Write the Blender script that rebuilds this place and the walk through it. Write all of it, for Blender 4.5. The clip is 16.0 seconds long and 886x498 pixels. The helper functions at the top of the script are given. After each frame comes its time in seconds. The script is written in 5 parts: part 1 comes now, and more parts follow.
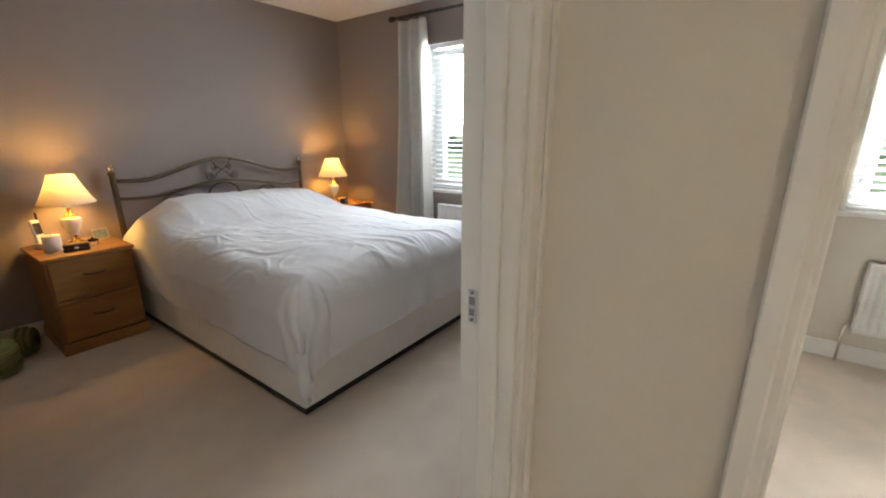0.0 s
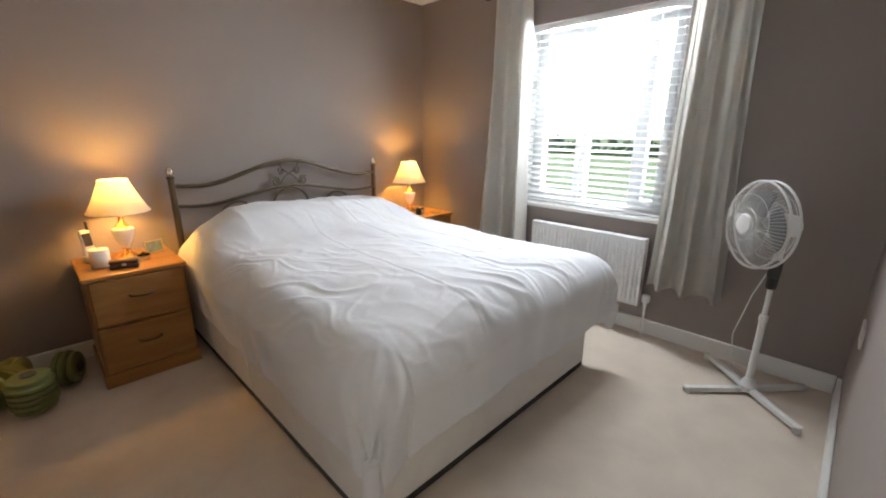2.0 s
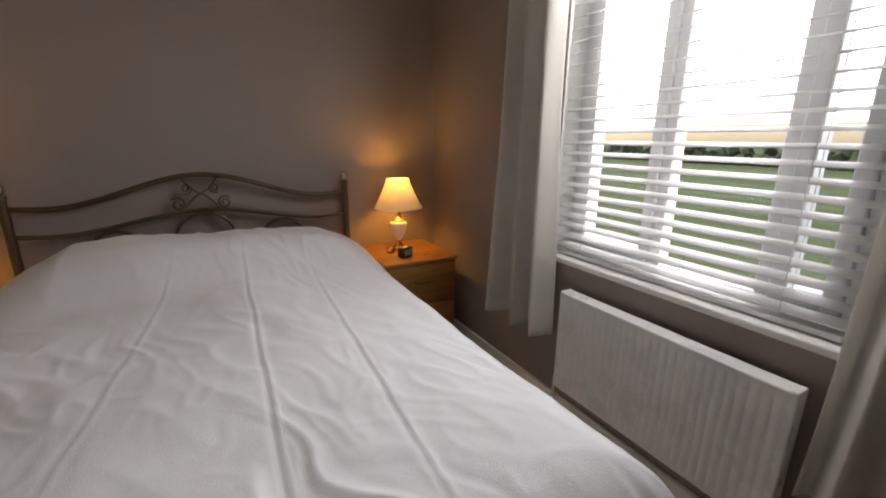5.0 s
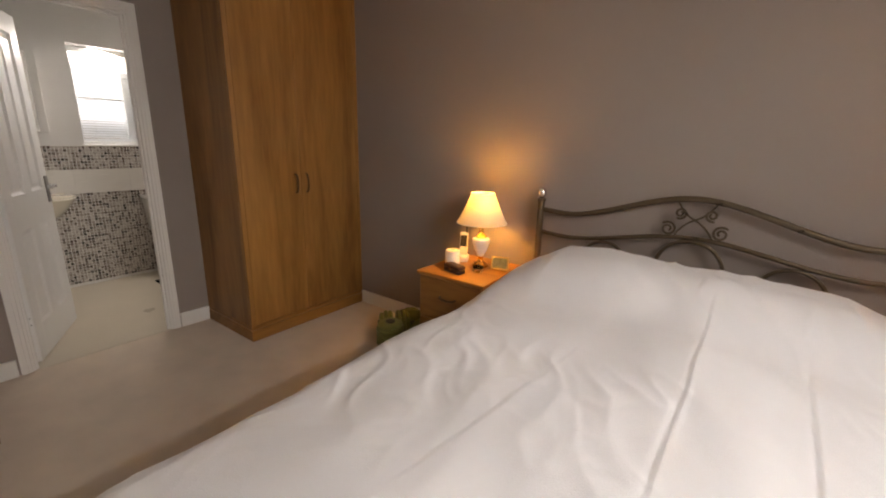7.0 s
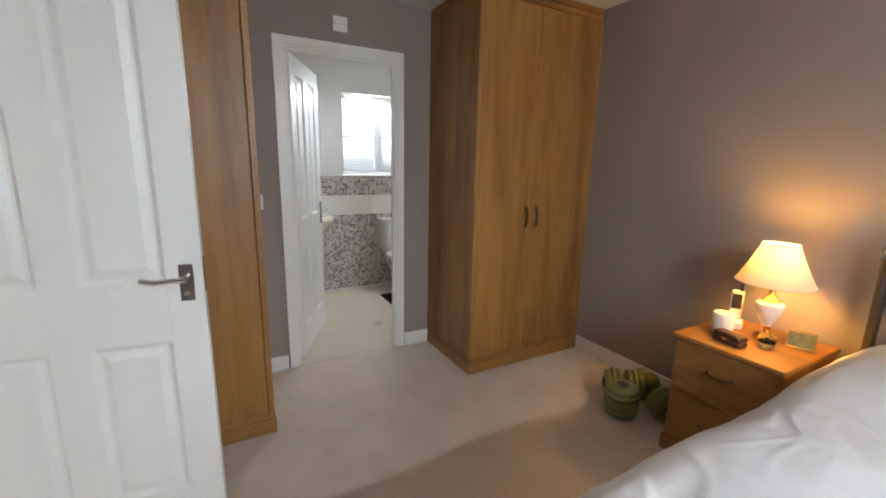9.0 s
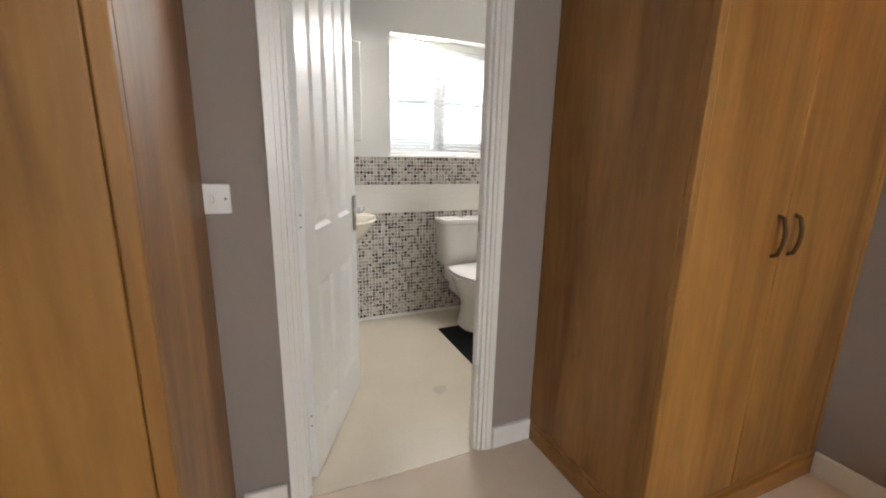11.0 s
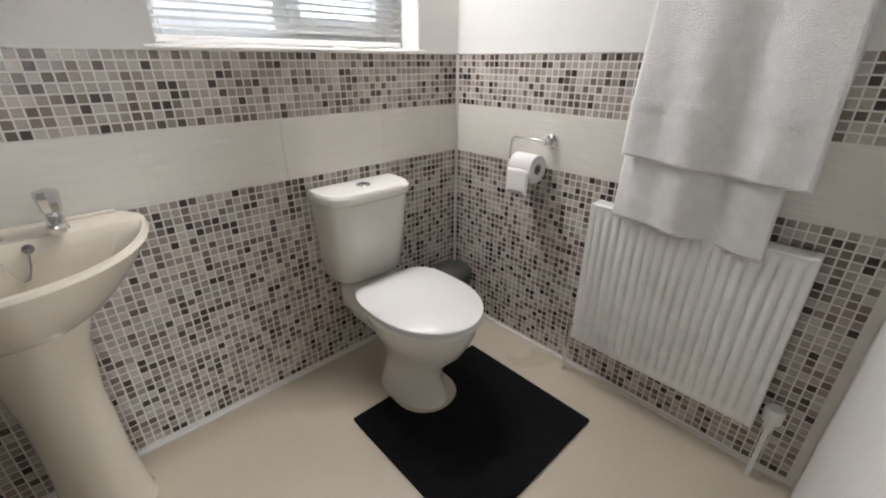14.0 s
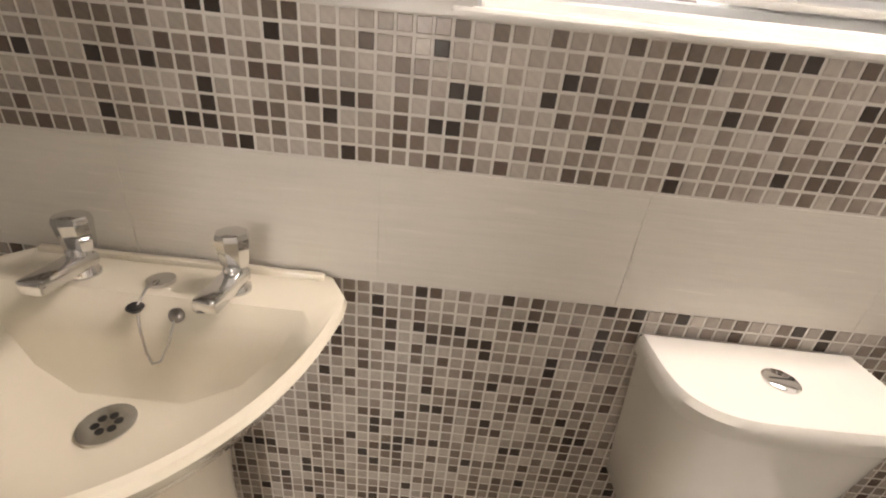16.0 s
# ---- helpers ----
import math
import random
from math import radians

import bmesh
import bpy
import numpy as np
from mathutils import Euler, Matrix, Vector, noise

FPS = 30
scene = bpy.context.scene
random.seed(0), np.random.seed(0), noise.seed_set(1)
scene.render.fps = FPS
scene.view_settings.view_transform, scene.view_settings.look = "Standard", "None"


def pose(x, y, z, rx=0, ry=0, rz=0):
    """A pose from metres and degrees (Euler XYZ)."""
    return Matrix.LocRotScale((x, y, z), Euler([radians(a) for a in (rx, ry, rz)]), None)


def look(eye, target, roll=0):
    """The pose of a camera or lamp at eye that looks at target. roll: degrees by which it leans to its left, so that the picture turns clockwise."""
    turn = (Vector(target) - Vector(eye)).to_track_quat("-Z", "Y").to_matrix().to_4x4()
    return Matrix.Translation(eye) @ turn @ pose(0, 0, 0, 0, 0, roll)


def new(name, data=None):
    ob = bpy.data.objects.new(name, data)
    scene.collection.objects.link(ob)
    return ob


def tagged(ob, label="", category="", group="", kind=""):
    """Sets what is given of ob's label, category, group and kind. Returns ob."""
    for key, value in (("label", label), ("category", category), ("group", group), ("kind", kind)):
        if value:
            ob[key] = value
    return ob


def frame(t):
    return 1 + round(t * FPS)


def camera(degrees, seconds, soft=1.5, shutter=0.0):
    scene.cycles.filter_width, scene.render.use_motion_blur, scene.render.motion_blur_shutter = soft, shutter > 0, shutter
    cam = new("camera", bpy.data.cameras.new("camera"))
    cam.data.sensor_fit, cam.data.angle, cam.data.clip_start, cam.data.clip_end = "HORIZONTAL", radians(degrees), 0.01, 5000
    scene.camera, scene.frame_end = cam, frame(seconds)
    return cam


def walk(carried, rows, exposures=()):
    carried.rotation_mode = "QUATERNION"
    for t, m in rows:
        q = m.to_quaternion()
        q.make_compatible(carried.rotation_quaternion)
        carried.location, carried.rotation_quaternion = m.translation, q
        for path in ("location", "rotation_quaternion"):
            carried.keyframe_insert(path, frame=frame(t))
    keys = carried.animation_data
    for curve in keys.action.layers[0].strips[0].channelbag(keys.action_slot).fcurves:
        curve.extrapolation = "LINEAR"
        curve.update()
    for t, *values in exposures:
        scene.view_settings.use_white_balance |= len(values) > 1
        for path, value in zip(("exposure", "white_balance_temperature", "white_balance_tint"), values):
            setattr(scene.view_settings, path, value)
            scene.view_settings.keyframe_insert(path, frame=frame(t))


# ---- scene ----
cam = camera(94.1, 16.0, soft=2.0)
PATH = [
    (0, (-3.085, -3.58, 1.269), (-1.532, -2.441, 0.729), -0.2),
    (0.5, (-2.991, -3.379, 1.312), (-1.81, -1.856, 0.777), 0.7),
    (1, (-2.938, -3.223, 1.301), (-1.829, -1.645, 0.772), 0.8),
    (1.5, (-2.853, -3.113, 1.282), (-1.609, -1.64, 0.752), 0.8),
    (2, (-2.73, -3.01, 1.287), (-1.37, -1.649, 0.74), 0.3),
    (2.5, (-2.594, -2.911, 1.296), (-1.117, -1.69, 0.722), -0.3),
    (3, (-2.409, -2.789, 1.292), (-0.82, -1.723, 0.71), -0.3),
    (5.5, (-1.115, -2.424, 1.263), (-0.663, -0.546, 0.745), -0.2),
    (6, (-1.033, -2.32, 1.272), (-1.181, -0.395, 0.749), -0.6),
    (6.5, (-1.165, -2.262, 1.248), (-1.843, -0.453, 0.732), 1.4),
    (7, (-1.191, -2.223, 1.303), (-2.345, -0.667, 0.805), 1.3),
    (7.5, (-1.23, -2.212, 1.344), (-2.675, -0.903, 0.897), 1.0),
    (8, (-1.282, -2.267, 1.352), (-2.874, -1.122, 0.956), 0.8),
    (8.5, (-1.384, -2.299, 1.36), (-3.064, -1.279, 0.989), 0.7),
    (9, (-1.585, -2.318, 1.337), (-3.302, -1.373, 0.939), 1.1),
    (11.5, (-3.316, -1.873, 1.234), (-5.112, -1.128, 0.763), 0.8),
    (12, (-3.675, -1.78, 1.239), (-5.461, -1.055, 0.704), 0.0),
    (12.5, (-3.978, -1.674, 1.255), (-5.749, -0.98, 0.637), 0.7),
    (13, (-4.255, -1.607, 1.226), (-5.903, -0.702, 0.548), 0.7),
    (13.5, (-4.393, -1.518, 1.202), (-5.847, -0.373, 0.446), 0.3),
    (14, (-4.458, -1.418, 1.188), (-5.79, -0.181, 0.355), 0.2),
    (14.5, (-4.587, -1.346, 1.194), (-5.947, -0.163, 0.328), -0.3),
    (15, (-4.804, -1.284, 1.19), (-6.294, -0.252, 0.344), 1.6),
    (15.5, (-5.042, -1.183, 1.181), (-6.658, -0.405, 0.294), 3.4),
    (16, (-5.242, -1.16, 1.181), (-7.032, -1.165, 0.288), 6.0),
]
EXPOSURES = [(0, 1.12, 6450, 11), (0.5, 1.2, 6150, 10), (1.5, 1.42, 6450, 12), (2.2, 1.4, 6450, 12), (3, 1.22, 6250, 12), (5.5, 0.0, 7600, 22), (6.0, 0.35, 7900, 24), (6.5, 0.7, 8000, 25), (7.0, 0.95, 8000, 21),
             (7.5, 1.2, 7350, 17), (9, 1.48, 6450, 12), (11.5, 1.78, 7200, 15), (12, 1.7, 6700, 14), (12.5, 1.55, 6450, 14), (13.5, 1.45, 6600, 15), (14.5, 1.47, 7250, 17), (15.5, 1.42, 8200, 22), (16, 1.65, 8300, 22)]
walk(cam, [(t, look(eye, target, roll)) for t, eye, target, roll in PATH], EXPOSURES)


# ---- world and light ----
world = bpy.data.worlds.new("overcast_sky")
scene.world = world
world.use_nodes = True
_sky = world.node_tree.nodes.new("ShaderNodeTexSky")
_sky.sky_type, _sky.sun_disc = "NISHITA", False
_sky.sun_elevation, _sky.sun_rotation = radians(50), radians(0)
_sky.air_density, _sky.dust_density = 1.0, 0.6
_bg = world.node_tree.nodes["Background"]
_bg.inputs["Strength"].default_value = 0.15
world.node_tree.links.new(_sky.outputs["Color"], _bg.inputs["Color"])


def area_lamp(name, eye, target, sx, sy, watts, colour):
    d = bpy.data.lights.new(name, "AREA")
    d.shape, d.size, d.size_y, d.energy, d.color = "RECTANGLE", sx, sy, watts, colour
    ob = new(name, d)
    ob.matrix_world = look(eye, target)
    return ob


def bulb(name, at, watts, colour, r=0.03):
    d = bpy.data.lights.new(name, "POINT")
    d.energy, d.color, d.shadow_soft_size = watts, colour, r
    ob = new(name, d)
    ob.location = at
    return ob


SUN = bpy.data.lights.new("sun", "SUN")
SUN.energy, SUN.angle, SUN.color = 3.0, radians(12), (1.0, 0.96, 0.9)
_sun = new("sun", SUN)
_sun.rotation_euler = (radians(40), 0, radians(180))
H_LAMP, EW_LAMP = 2.22, -5.87
DAY = (0.93, 0.97, 1.0)
# area lamps outside the three windows stand in for the skylight that falls in
area_lamp("bedroom_window_skylight", (0.72, -1.68, 2.02), (-1.0, -1.68, 1.2), 2.4, 1.5, 70, (0.85, 0.935, 1.0))
# strip lamp added under the window head, inside the blind, to brighten the room
area_lamp("bedroom_fill_strip", (-0.012, -1.675, 1.985), (-1.3, -1.675, 0.25), 0.84, 0.05, 11.5, (0.85, 0.935, 1.0))
area_lamp("spare_room_window_skylight", (0.85, -4.6, 2.3), (-1.2, -4.4, 0.8), 1.5, 1.2, 300, DAY)
area_lamp("ensuite_window_skylight", (-6.6, -0.72, 2.05), (-5.0, -0.8, 1.2), 2.0, 1.3, 14, (0.84, 0.93, 1.0))
# same added strip on the room side of the ensuite blind
area_lamp("ensuite_fill_strip", (EW_LAMP, -0.71, 2.012), (-5.1, -0.95, 0.3), 0.86, 0.05, 7.5, DAY)
# unseen ceiling light, added to warm the landing walls from behind the camera
bulb("added_landing_bulb", (-3.5, -4.5, H_LAMP), 8, (1.0, 0.84, 0.64), 0.05)
# bulbs in the two bedside lamps
bulb("bedside_bulb", (-2.415, -0.2, 0.985), 4.6, (1.0, 0.52, 0.11))
bulb("bedside_bulb", (-0.348, -0.2, 0.985), 4.6, (1.0, 0.52, 0.11))


# ---- materials ----
def material(name, colour, rough=0.6, metal=0.0, vary=0.08, scale=8.0, bump=0.0, bump_scale=120.0,
             spec=0.5, coat=0.0, sheen=0.0, stretch=(1, 1, 1)):
    m = bpy.data.materials.new(name)
    m.use_nodes = True
    n, l = m.node_tree.nodes, m.node_tree.links
    b = n["Principled BSDF"]
    b.inputs["Roughness"].default_value = rough
    b.inputs["Metallic"].default_value = metal
    b.inputs["Specular IOR Level"].default_value = spec
    b.inputs["Coat Weight"].default_value = coat
    b.inputs["Sheen Weight"].default_value = sheen
    co = n.new("ShaderNodeTexCoord")
    mp = n.new("ShaderNodeMapping")
    mp.inputs["Scale"].default_value = stretch
    l.new(co.outputs["Object"], mp.inputs["Vector"])
    big = n.new("ShaderNodeTexNoise")
    big.inputs["Scale"].default_value = scale
    big.inputs["Detail"].default_value = 5
    l.new(mp.outputs["Vector"], big.inputs["Vector"])
    fine = n.new("ShaderNodeTexNoise")
    fine.inputs["Scale"].default_value = bump_scale
    fine.inputs["Detail"].default_value = 4
    l.new(mp.outputs["Vector"], fine.inputs["Vector"])
    add = n.new("ShaderNodeMath")
    add.operation = "MULTIPLY_ADD"
    l.new(fine.outputs["Fac"], add.inputs[0])
    add.inputs[1].default_value = 0.5
    l.new(big.outputs["Fac"], add.inputs[2])
    ramp = n.new("ShaderNodeMapRange")
    ramp.inputs["From Min"].default_value = 0.4
    ramp.inputs["From Max"].default_value = 1.1
    ramp.inputs["To Min"].default_value = 1 - vary
    ramp.inputs["To Max"].default_value = 1 + vary
    l.new(add.outputs[0], ramp.inputs["Value"])
    mul = n.new("ShaderNodeVectorMath")
    mul.operation = "SCALE"
    mul.inputs[0].default_value = colour
    l.new(ramp.outputs["Result"], mul.inputs["Scale"])
    l.new(mul.outputs[0], b.inputs["Base Color"])
    rr = n.new("ShaderNodeMapRange")
    rr.inputs["To Min"].default_value = max(0.02, rough - 0.07)
    rr.inputs["To Max"].default_value = min(1, rough + 0.07)
    l.new(big.outputs["Fac"], rr.inputs["Value"])
    l.new(rr.outputs["Result"], b.inputs["Roughness"])
    if bump:
        bp = n.new("ShaderNodeBump")
        bp.inputs["Strength"].default_value = 1.0
        bp.inputs["Distance"].default_value = bump
        l.new(fine.outputs["Fac"], bp.inputs["Height"])
        l.new(bp.outputs["Normal"], b.inputs["Normal"])
    return m


def wood(name, dark, light, axis):
    """Oak veneer, the grain along one axis."""
    m = bpy.data.materials.new(name)
    m.use_nodes = True
    n, l = m.node_tree.nodes, m.node_tree.links
    b = n["Principled BSDF"]
    co = n.new("ShaderNodeTexCoord")
    mp = n.new("ShaderNodeMapping")
    s = [6.0, 6.0, 6.0]
    s[axis] = 0.75
    mp.inputs["Scale"].default_value = s
    info = n.new("ShaderNodeObjectInfo")
    sh = n.new("ShaderNodeVectorMath")
    sh.operation = "MULTIPLY_ADD"
    l.new(info.outputs["Random"], sh.inputs[0])
    sh.inputs[1].default_value = (3, 5, 7)
    l.new(co.outputs["Object"], sh.inputs[2])
    l.new(sh.outputs[0], mp.inputs["Vector"])
    a = n.new("ShaderNodeTexNoise")
    a.inputs["Scale"].default_value, a.inputs["Detail"].default_value, a.inputs["Distortion"].default_value = 1.0, 8, 0.8
    l.new(mp.outputs["Vector"], a.inputs["Vector"])
    c = n.new("ShaderNodeTexNoise")
    c.inputs["Scale"].default_value, c.inputs["Detail"].default_value = 7.0, 3
    l.new(mp.outputs["Vector"], c.inputs["Vector"])
    mixv = n.new("ShaderNodeMath")
    mixv.operation = "MULTIPLY_ADD"
    l.new(c.outputs["Fac"], mixv.inputs[0])
    mixv.inputs[1].default_value = 0.35
    l.new(a.outputs["Fac"], mixv.inputs[2])
    r = n.new("ShaderNodeValToRGB")
    r.color_ramp.elements[0].position, r.color_ramp.elements[0].color = 0.45, (*dark, 1)
    r.color_ramp.elements[1].position, r.color_ramp.elements[1].color = 0.95, (*light, 1)
    l.new(mixv.outputs[0], r.inputs["Fac"])
    l.new(r.outputs["Color"], b.inputs["Base Color"])
    b.inputs["Roughness"].default_value = 0.42
    bp = n.new("ShaderNodeBump")
    bp.inputs["Distance"].default_value = 0.0006
    l.new(c.outputs["Fac"], bp.inputs["Height"])
    l.new(bp.outputs["Normal"], b.inputs["Normal"])
    return m


def mosaic(name, per_object):
    """Glazed stone mosaic in greys, taupes and dark brown, a shade for each piece."""
    m = bpy.data.materials.new(name)
    m.use_nodes = True
    n, l = m.node_tree.nodes, m.node_tree.links
    b = n["Principled BSDF"]
    if per_object:
        rnd = n.new("ShaderNodeObjectInfo").outputs["Random"]
    else:
        rnd = n.new("ShaderNodeNewGeometry").outputs["Random Per Island"]
    r = n.new("ShaderNodeValToRGB")
    r.color_ramp.interpolation = "CONSTANT"
    shades = [(0.0, (0.05, 0.038, 0.032)), (0.08, (0.135, 0.1, 0.082)), (0.19, (0.21, 0.165, 0.138)),
              (0.34, (0.33, 0.28, 0.245)), (0.54, (0.43, 0.378, 0.34)), (0.78, (0.55, 0.5, 0.457))]
    el = r.color_ramp.elements
    el[0].position, el[0].color = 0.0, (*shades[0][1], 1)
    el[1].position, el[1].color = shades[1][0], (*shades[1][1], 1)
    for p, c in shades[2:]:
        e = el.new(p)
        e.color = (*c, 1)
    l.new(rnd, r.inputs["Fac"])
    co = n.new("ShaderNodeTexCoord")
    nz = n.new("ShaderNodeTexNoise")
    nz.inputs["Scale"].default_value, nz.inputs["Detail"].default_value = 90, 4
    l.new(co.outputs["Object"], nz.inputs["Vector"])
    mr = n.new("ShaderNodeMapRange")
    mr.inputs["To Min"].default_value, mr.inputs["To Max"].default_value = 0.75, 1.25
    l.new(nz.outputs["Fac"], mr.inputs["Value"])
    mul = n.new("ShaderNodeVectorMath")
    mul.operation = "SCALE"
    l.new(r.outputs["Color"], mul.inputs[0])
    l.new(mr.outputs["Result"], mul.inputs["Scale"])
    l.new(mul.outputs[0], b.inputs["Base Color"])
    b.inputs["Roughness"].default_value = 0.22
    return m


def shade_cloth(name):
    m = bpy.data.materials.new(name)
    m.use_nodes = True
    n, l = m.node_tree.nodes, m.node_tree.links
    n.remove(n["Principled BSDF"])
    d, t, mix = n.new("ShaderNodeBsdfDiffuse"), n.new("ShaderNodeBsdfTranslucent"), n.new("ShaderNodeMixShader")
    co = n.new("ShaderNodeTexCoord")
    w = n.new("ShaderNodeTexNoise")
    w.inputs["Scale"].default_value = 140
    l.new(co.outputs["Object"], w.inputs["Vector"])
    mr = n.new("ShaderNodeMapRange")
    mr.inputs["To Min"].default_value, mr.inputs["To Max"].default_value = 0.78, 0.92
    l.new(w.outputs["Fac"], mr.inputs["Value"])
    mul = n.new("ShaderNodeVectorMath")
    mul.operation = "SCALE"
    mul.inputs[0].default_value = (0.93, 0.83, 0.64)
    l.new(mr.outputs["Result"], mul.inputs["Scale"])
    l.new(mul.outputs[0], d.inputs["Color"])
    l.new(mul.outputs[0], t.inputs["Color"])
    mix.inputs["Fac"].default_value = 0.13
    l.new(d.outputs[0], mix.inputs[1])
    l.new(t.outputs[0], mix.inputs[2])
    l.new(mix.outputs[0], n["Material Output"].inputs["Surface"])
    return m


def thin_cloth(name, colour, through_part):
    """Woven cloth that lets part of the daylight through."""
    m = material(name, colour, 0.9, vary=0.05, scale=10, bump=0.001, bump_scale=500, spec=0.1, sheen=0.3)
    n, l = m.node_tree.nodes, m.node_tree.links
    t, mix = n.new("ShaderNodeBsdfTranslucent"), n.new("ShaderNodeMixShader")
    t.inputs["Color"].default_value = (*colour, 1)
    mix.inputs["Fac"].default_value = through_part
    l.new(n["Principled BSDF"].outputs[0], mix.inputs[1])
    l.new(t.outputs[0], mix.inputs[2])
    l.new(mix.outputs[0], n["Material Output"].inputs["Surface"])
    return m


def glass(name, tint=(1, 1, 1), rough=0.0):
    m = bpy.data.materials.new(name)
    m.use_nodes = True
    b = m.node_tree.nodes["Principled BSDF"]
    b.inputs["Base Color"].default_value = (*tint, 1)
    b.inputs["Roughness"].default_value = rough
    b.inputs["Transmission Weight"].default_value = 1.0
    b.inputs["IOR"].default_value = 1.45
    return m


def glowing(name, colour, strength):
    m = bpy.data.materials.new(name)
    m.use_nodes = True
    b = m.node_tree.nodes["Principled BSDF"]
    b.inputs["Base Color"].default_value = (*colour, 1)
    b.inputs["Emission Color"].default_value = (*colour, 1)
    b.inputs["Emission Strength"].default_value = strength
    return m


TAUPE = material("taupe_wall_paint", (0.30, 0.252, 0.228), 0.85, vary=0.03, scale=1.5, bump=0.0006, bump_scale=160, spec=0.3)
MAGNOLIA = material("magnolia_wall_paint", (0.68, 0.635, 0.56), 0.8, vary=0.03, scale=1.5, bump=0.0006, bump_scale=160, spec=0.3)
WHITE_WALL = material("white_wall_paint", (0.78, 0.77, 0.745), 0.8, vary=0.02, scale=2, bump=0.0005, bump_scale=160, spec=0.3)
ROUGH_WALL = material("white_textured_wall_paint", (0.78, 0.77, 0.745), 0.8, vary=0.04, scale=6, bump=0.006, bump_scale=55, spec=0.3, stretch=(1, 1, 0.2))
CEILING = material("white_ceiling_paint", (0.8, 0.79, 0.77), 0.9, vary=0.03, scale=3, bump=0.001, bump_scale=90, spec=0.2)
CARPET = material("beige_carpet_pile", (0.71, 0.605, 0.50), 0.98, vary=0.12, scale=5, bump=0.003, bump_scale=420, spec=0.1, sheen=0.2)
VINYL = material("cream_vinyl_floor", (0.60, 0.535, 0.43), 0.3, vary=0.06, scale=3, bump=0.0002, bump_scale=60)
GLOSS = material("white_gloss_paint", (0.8, 0.79, 0.76), 0.3, vary=0.02, scale=3, bump=0.0002, bump_scale=40)
DOOR_PAINT = material("white_door_paint", (0.8, 0.805, 0.79), 0.33, vary=0.02, scale=4, bump=0.00025, bump_scale=60, stretch=(4, 4, 0.4))
UPVC = material("white_window_plastic", (0.82, 0.83, 0.84), 0.3, vary=0.02, scale=5)
SLAT = material("white_blind_slat", (0.8, 0.8, 0.78), 0.45, vary=0.03, scale=6)
CURTAIN = thin_cloth("cream_curtain_cloth", (0.80, 0.78, 0.73), 0.5)
OAK_Z = wood("honey_oak_upright", (0.185, 0.08, 0.017), (0.43, 0.21, 0.056), 2)
OAK_X = wood("honey_oak_level", (0.19, 0.08, 0.017), (0.43, 0.203, 0.052), 0)
OAK_Y = wood("honey_oak_plinth", (0.185, 0.08, 0.017), (0.42, 0.205, 0.054), 1)
DUVET = material("white_cotton_duvet", (0.775, 0.78, 0.795), 0.92, vary=0.03, scale=6, bump=0.0008, bump_scale=300, spec=0.15, sheen=0.2)
PILLOW = material("ivory_cotton_pillow", (0.76, 0.72, 0.62), 0.92, vary=0.03, scale=6, bump=0.0008, bump_scale=300, spec=0.15)
DIVAN = material("cream_divan_fabric", (0.78, 0.76, 0.72), 0.9, vary=0.05, scale=12, bump=0.0012, bump_scale=260, spec=0.15)
BLACK = material("black_plastic", (0.016, 0.015, 0.015), 0.4, vary=0.2)
BRONZE = material("antique_bronze_metal", (0.13, 0.098, 0.065), 0.3, 0.75, vary=0.15, scale=14)
BRASS = material("polished_brass", (0.72, 0.50, 0.20), 0.2, 1.0, vary=0.1)
CHROME = material("chrome", (0.72, 0.72, 0.72), 0.1, 1.0, vary=0.05)
NICKEL = material("brushed_nickel", (0.27, 0.255, 0.245), 0.3, 1.0, vary=0.1)
HANDLE = material("dark_bronze_handle", (0.12, 0.075, 0.04), 0.4, 0.8, vary=0.2)
RAD = material("white_radiator_enamel", (0.80, 0.80, 0.79), 0.28, vary=0.02)
CERAMIC = material("white_glazed_ceramic", (0.80, 0.785, 0.74), 0.08, vary=0.015, scale=4, coat=0.5)
BASIN = material("ivory_glazed_ceramic", (0.80, 0.74, 0.625), 0.08, vary=0.015, scale=4, coat=0.5)
SEAT = material("white_toilet_seat_plastic", (0.82, 0.81, 0.79), 0.16, vary=0.01)
GROUT = material("pale_grey_grout", (0.79, 0.765, 0.725), 0.85, vary=0.08, scale=20, bump=0.0005)
WHITE_TILE = material("white_ribbed_tile", (0.80, 0.77, 0.715), 0.25, vary=0.05, scale=6, bump=0.0008, bump_scale=14, stretch=(1, 1, 16))
MOSAIC_ONE = mosaic("mosaic_glaze", True)
MOSAIC_ALL = mosaic("mosaic_glaze_joined", False)
TOWEL = material("white_terry_towel", (0.80, 0.79, 0.785), 0.97, vary=0.08, scale=30, bump=0.004, bump_scale=330, spec=0.05, sheen=0.4)
MAT_BLACK = material("black_bath_mat_pile", (0.010, 0.010, 0.011), 0.97, vary=0.4, scale=25, bump=0.005, bump_scale=250, spec=0.1)
PAPER = material("white_tissue_paper", (0.82, 0.81, 0.80), 0.95, vary=0.03, bump=0.0006, bump_scale=200)
CARD = material("brown_card", (0.14, 0.09, 0.06), 0.9)
GREEN = material("olive_green_rubber", (0.175, 0.19, 0.06), 0.5, vary=0.25, scale=14, bump=0.001, bump_scale=80)
GREY_RUBBER = material("dark_grey_rubber", (0.05, 0.05, 0.045), 0.6, vary=0.2)
FAN_WHITE = material("white_fan_plastic", (0.76, 0.755, 0.73), 0.35, vary=0.03)
FAN_BLADE = material("smoky_fan_blade", (0.2, 0.21, 0.21), 0.3, vary=0.1)
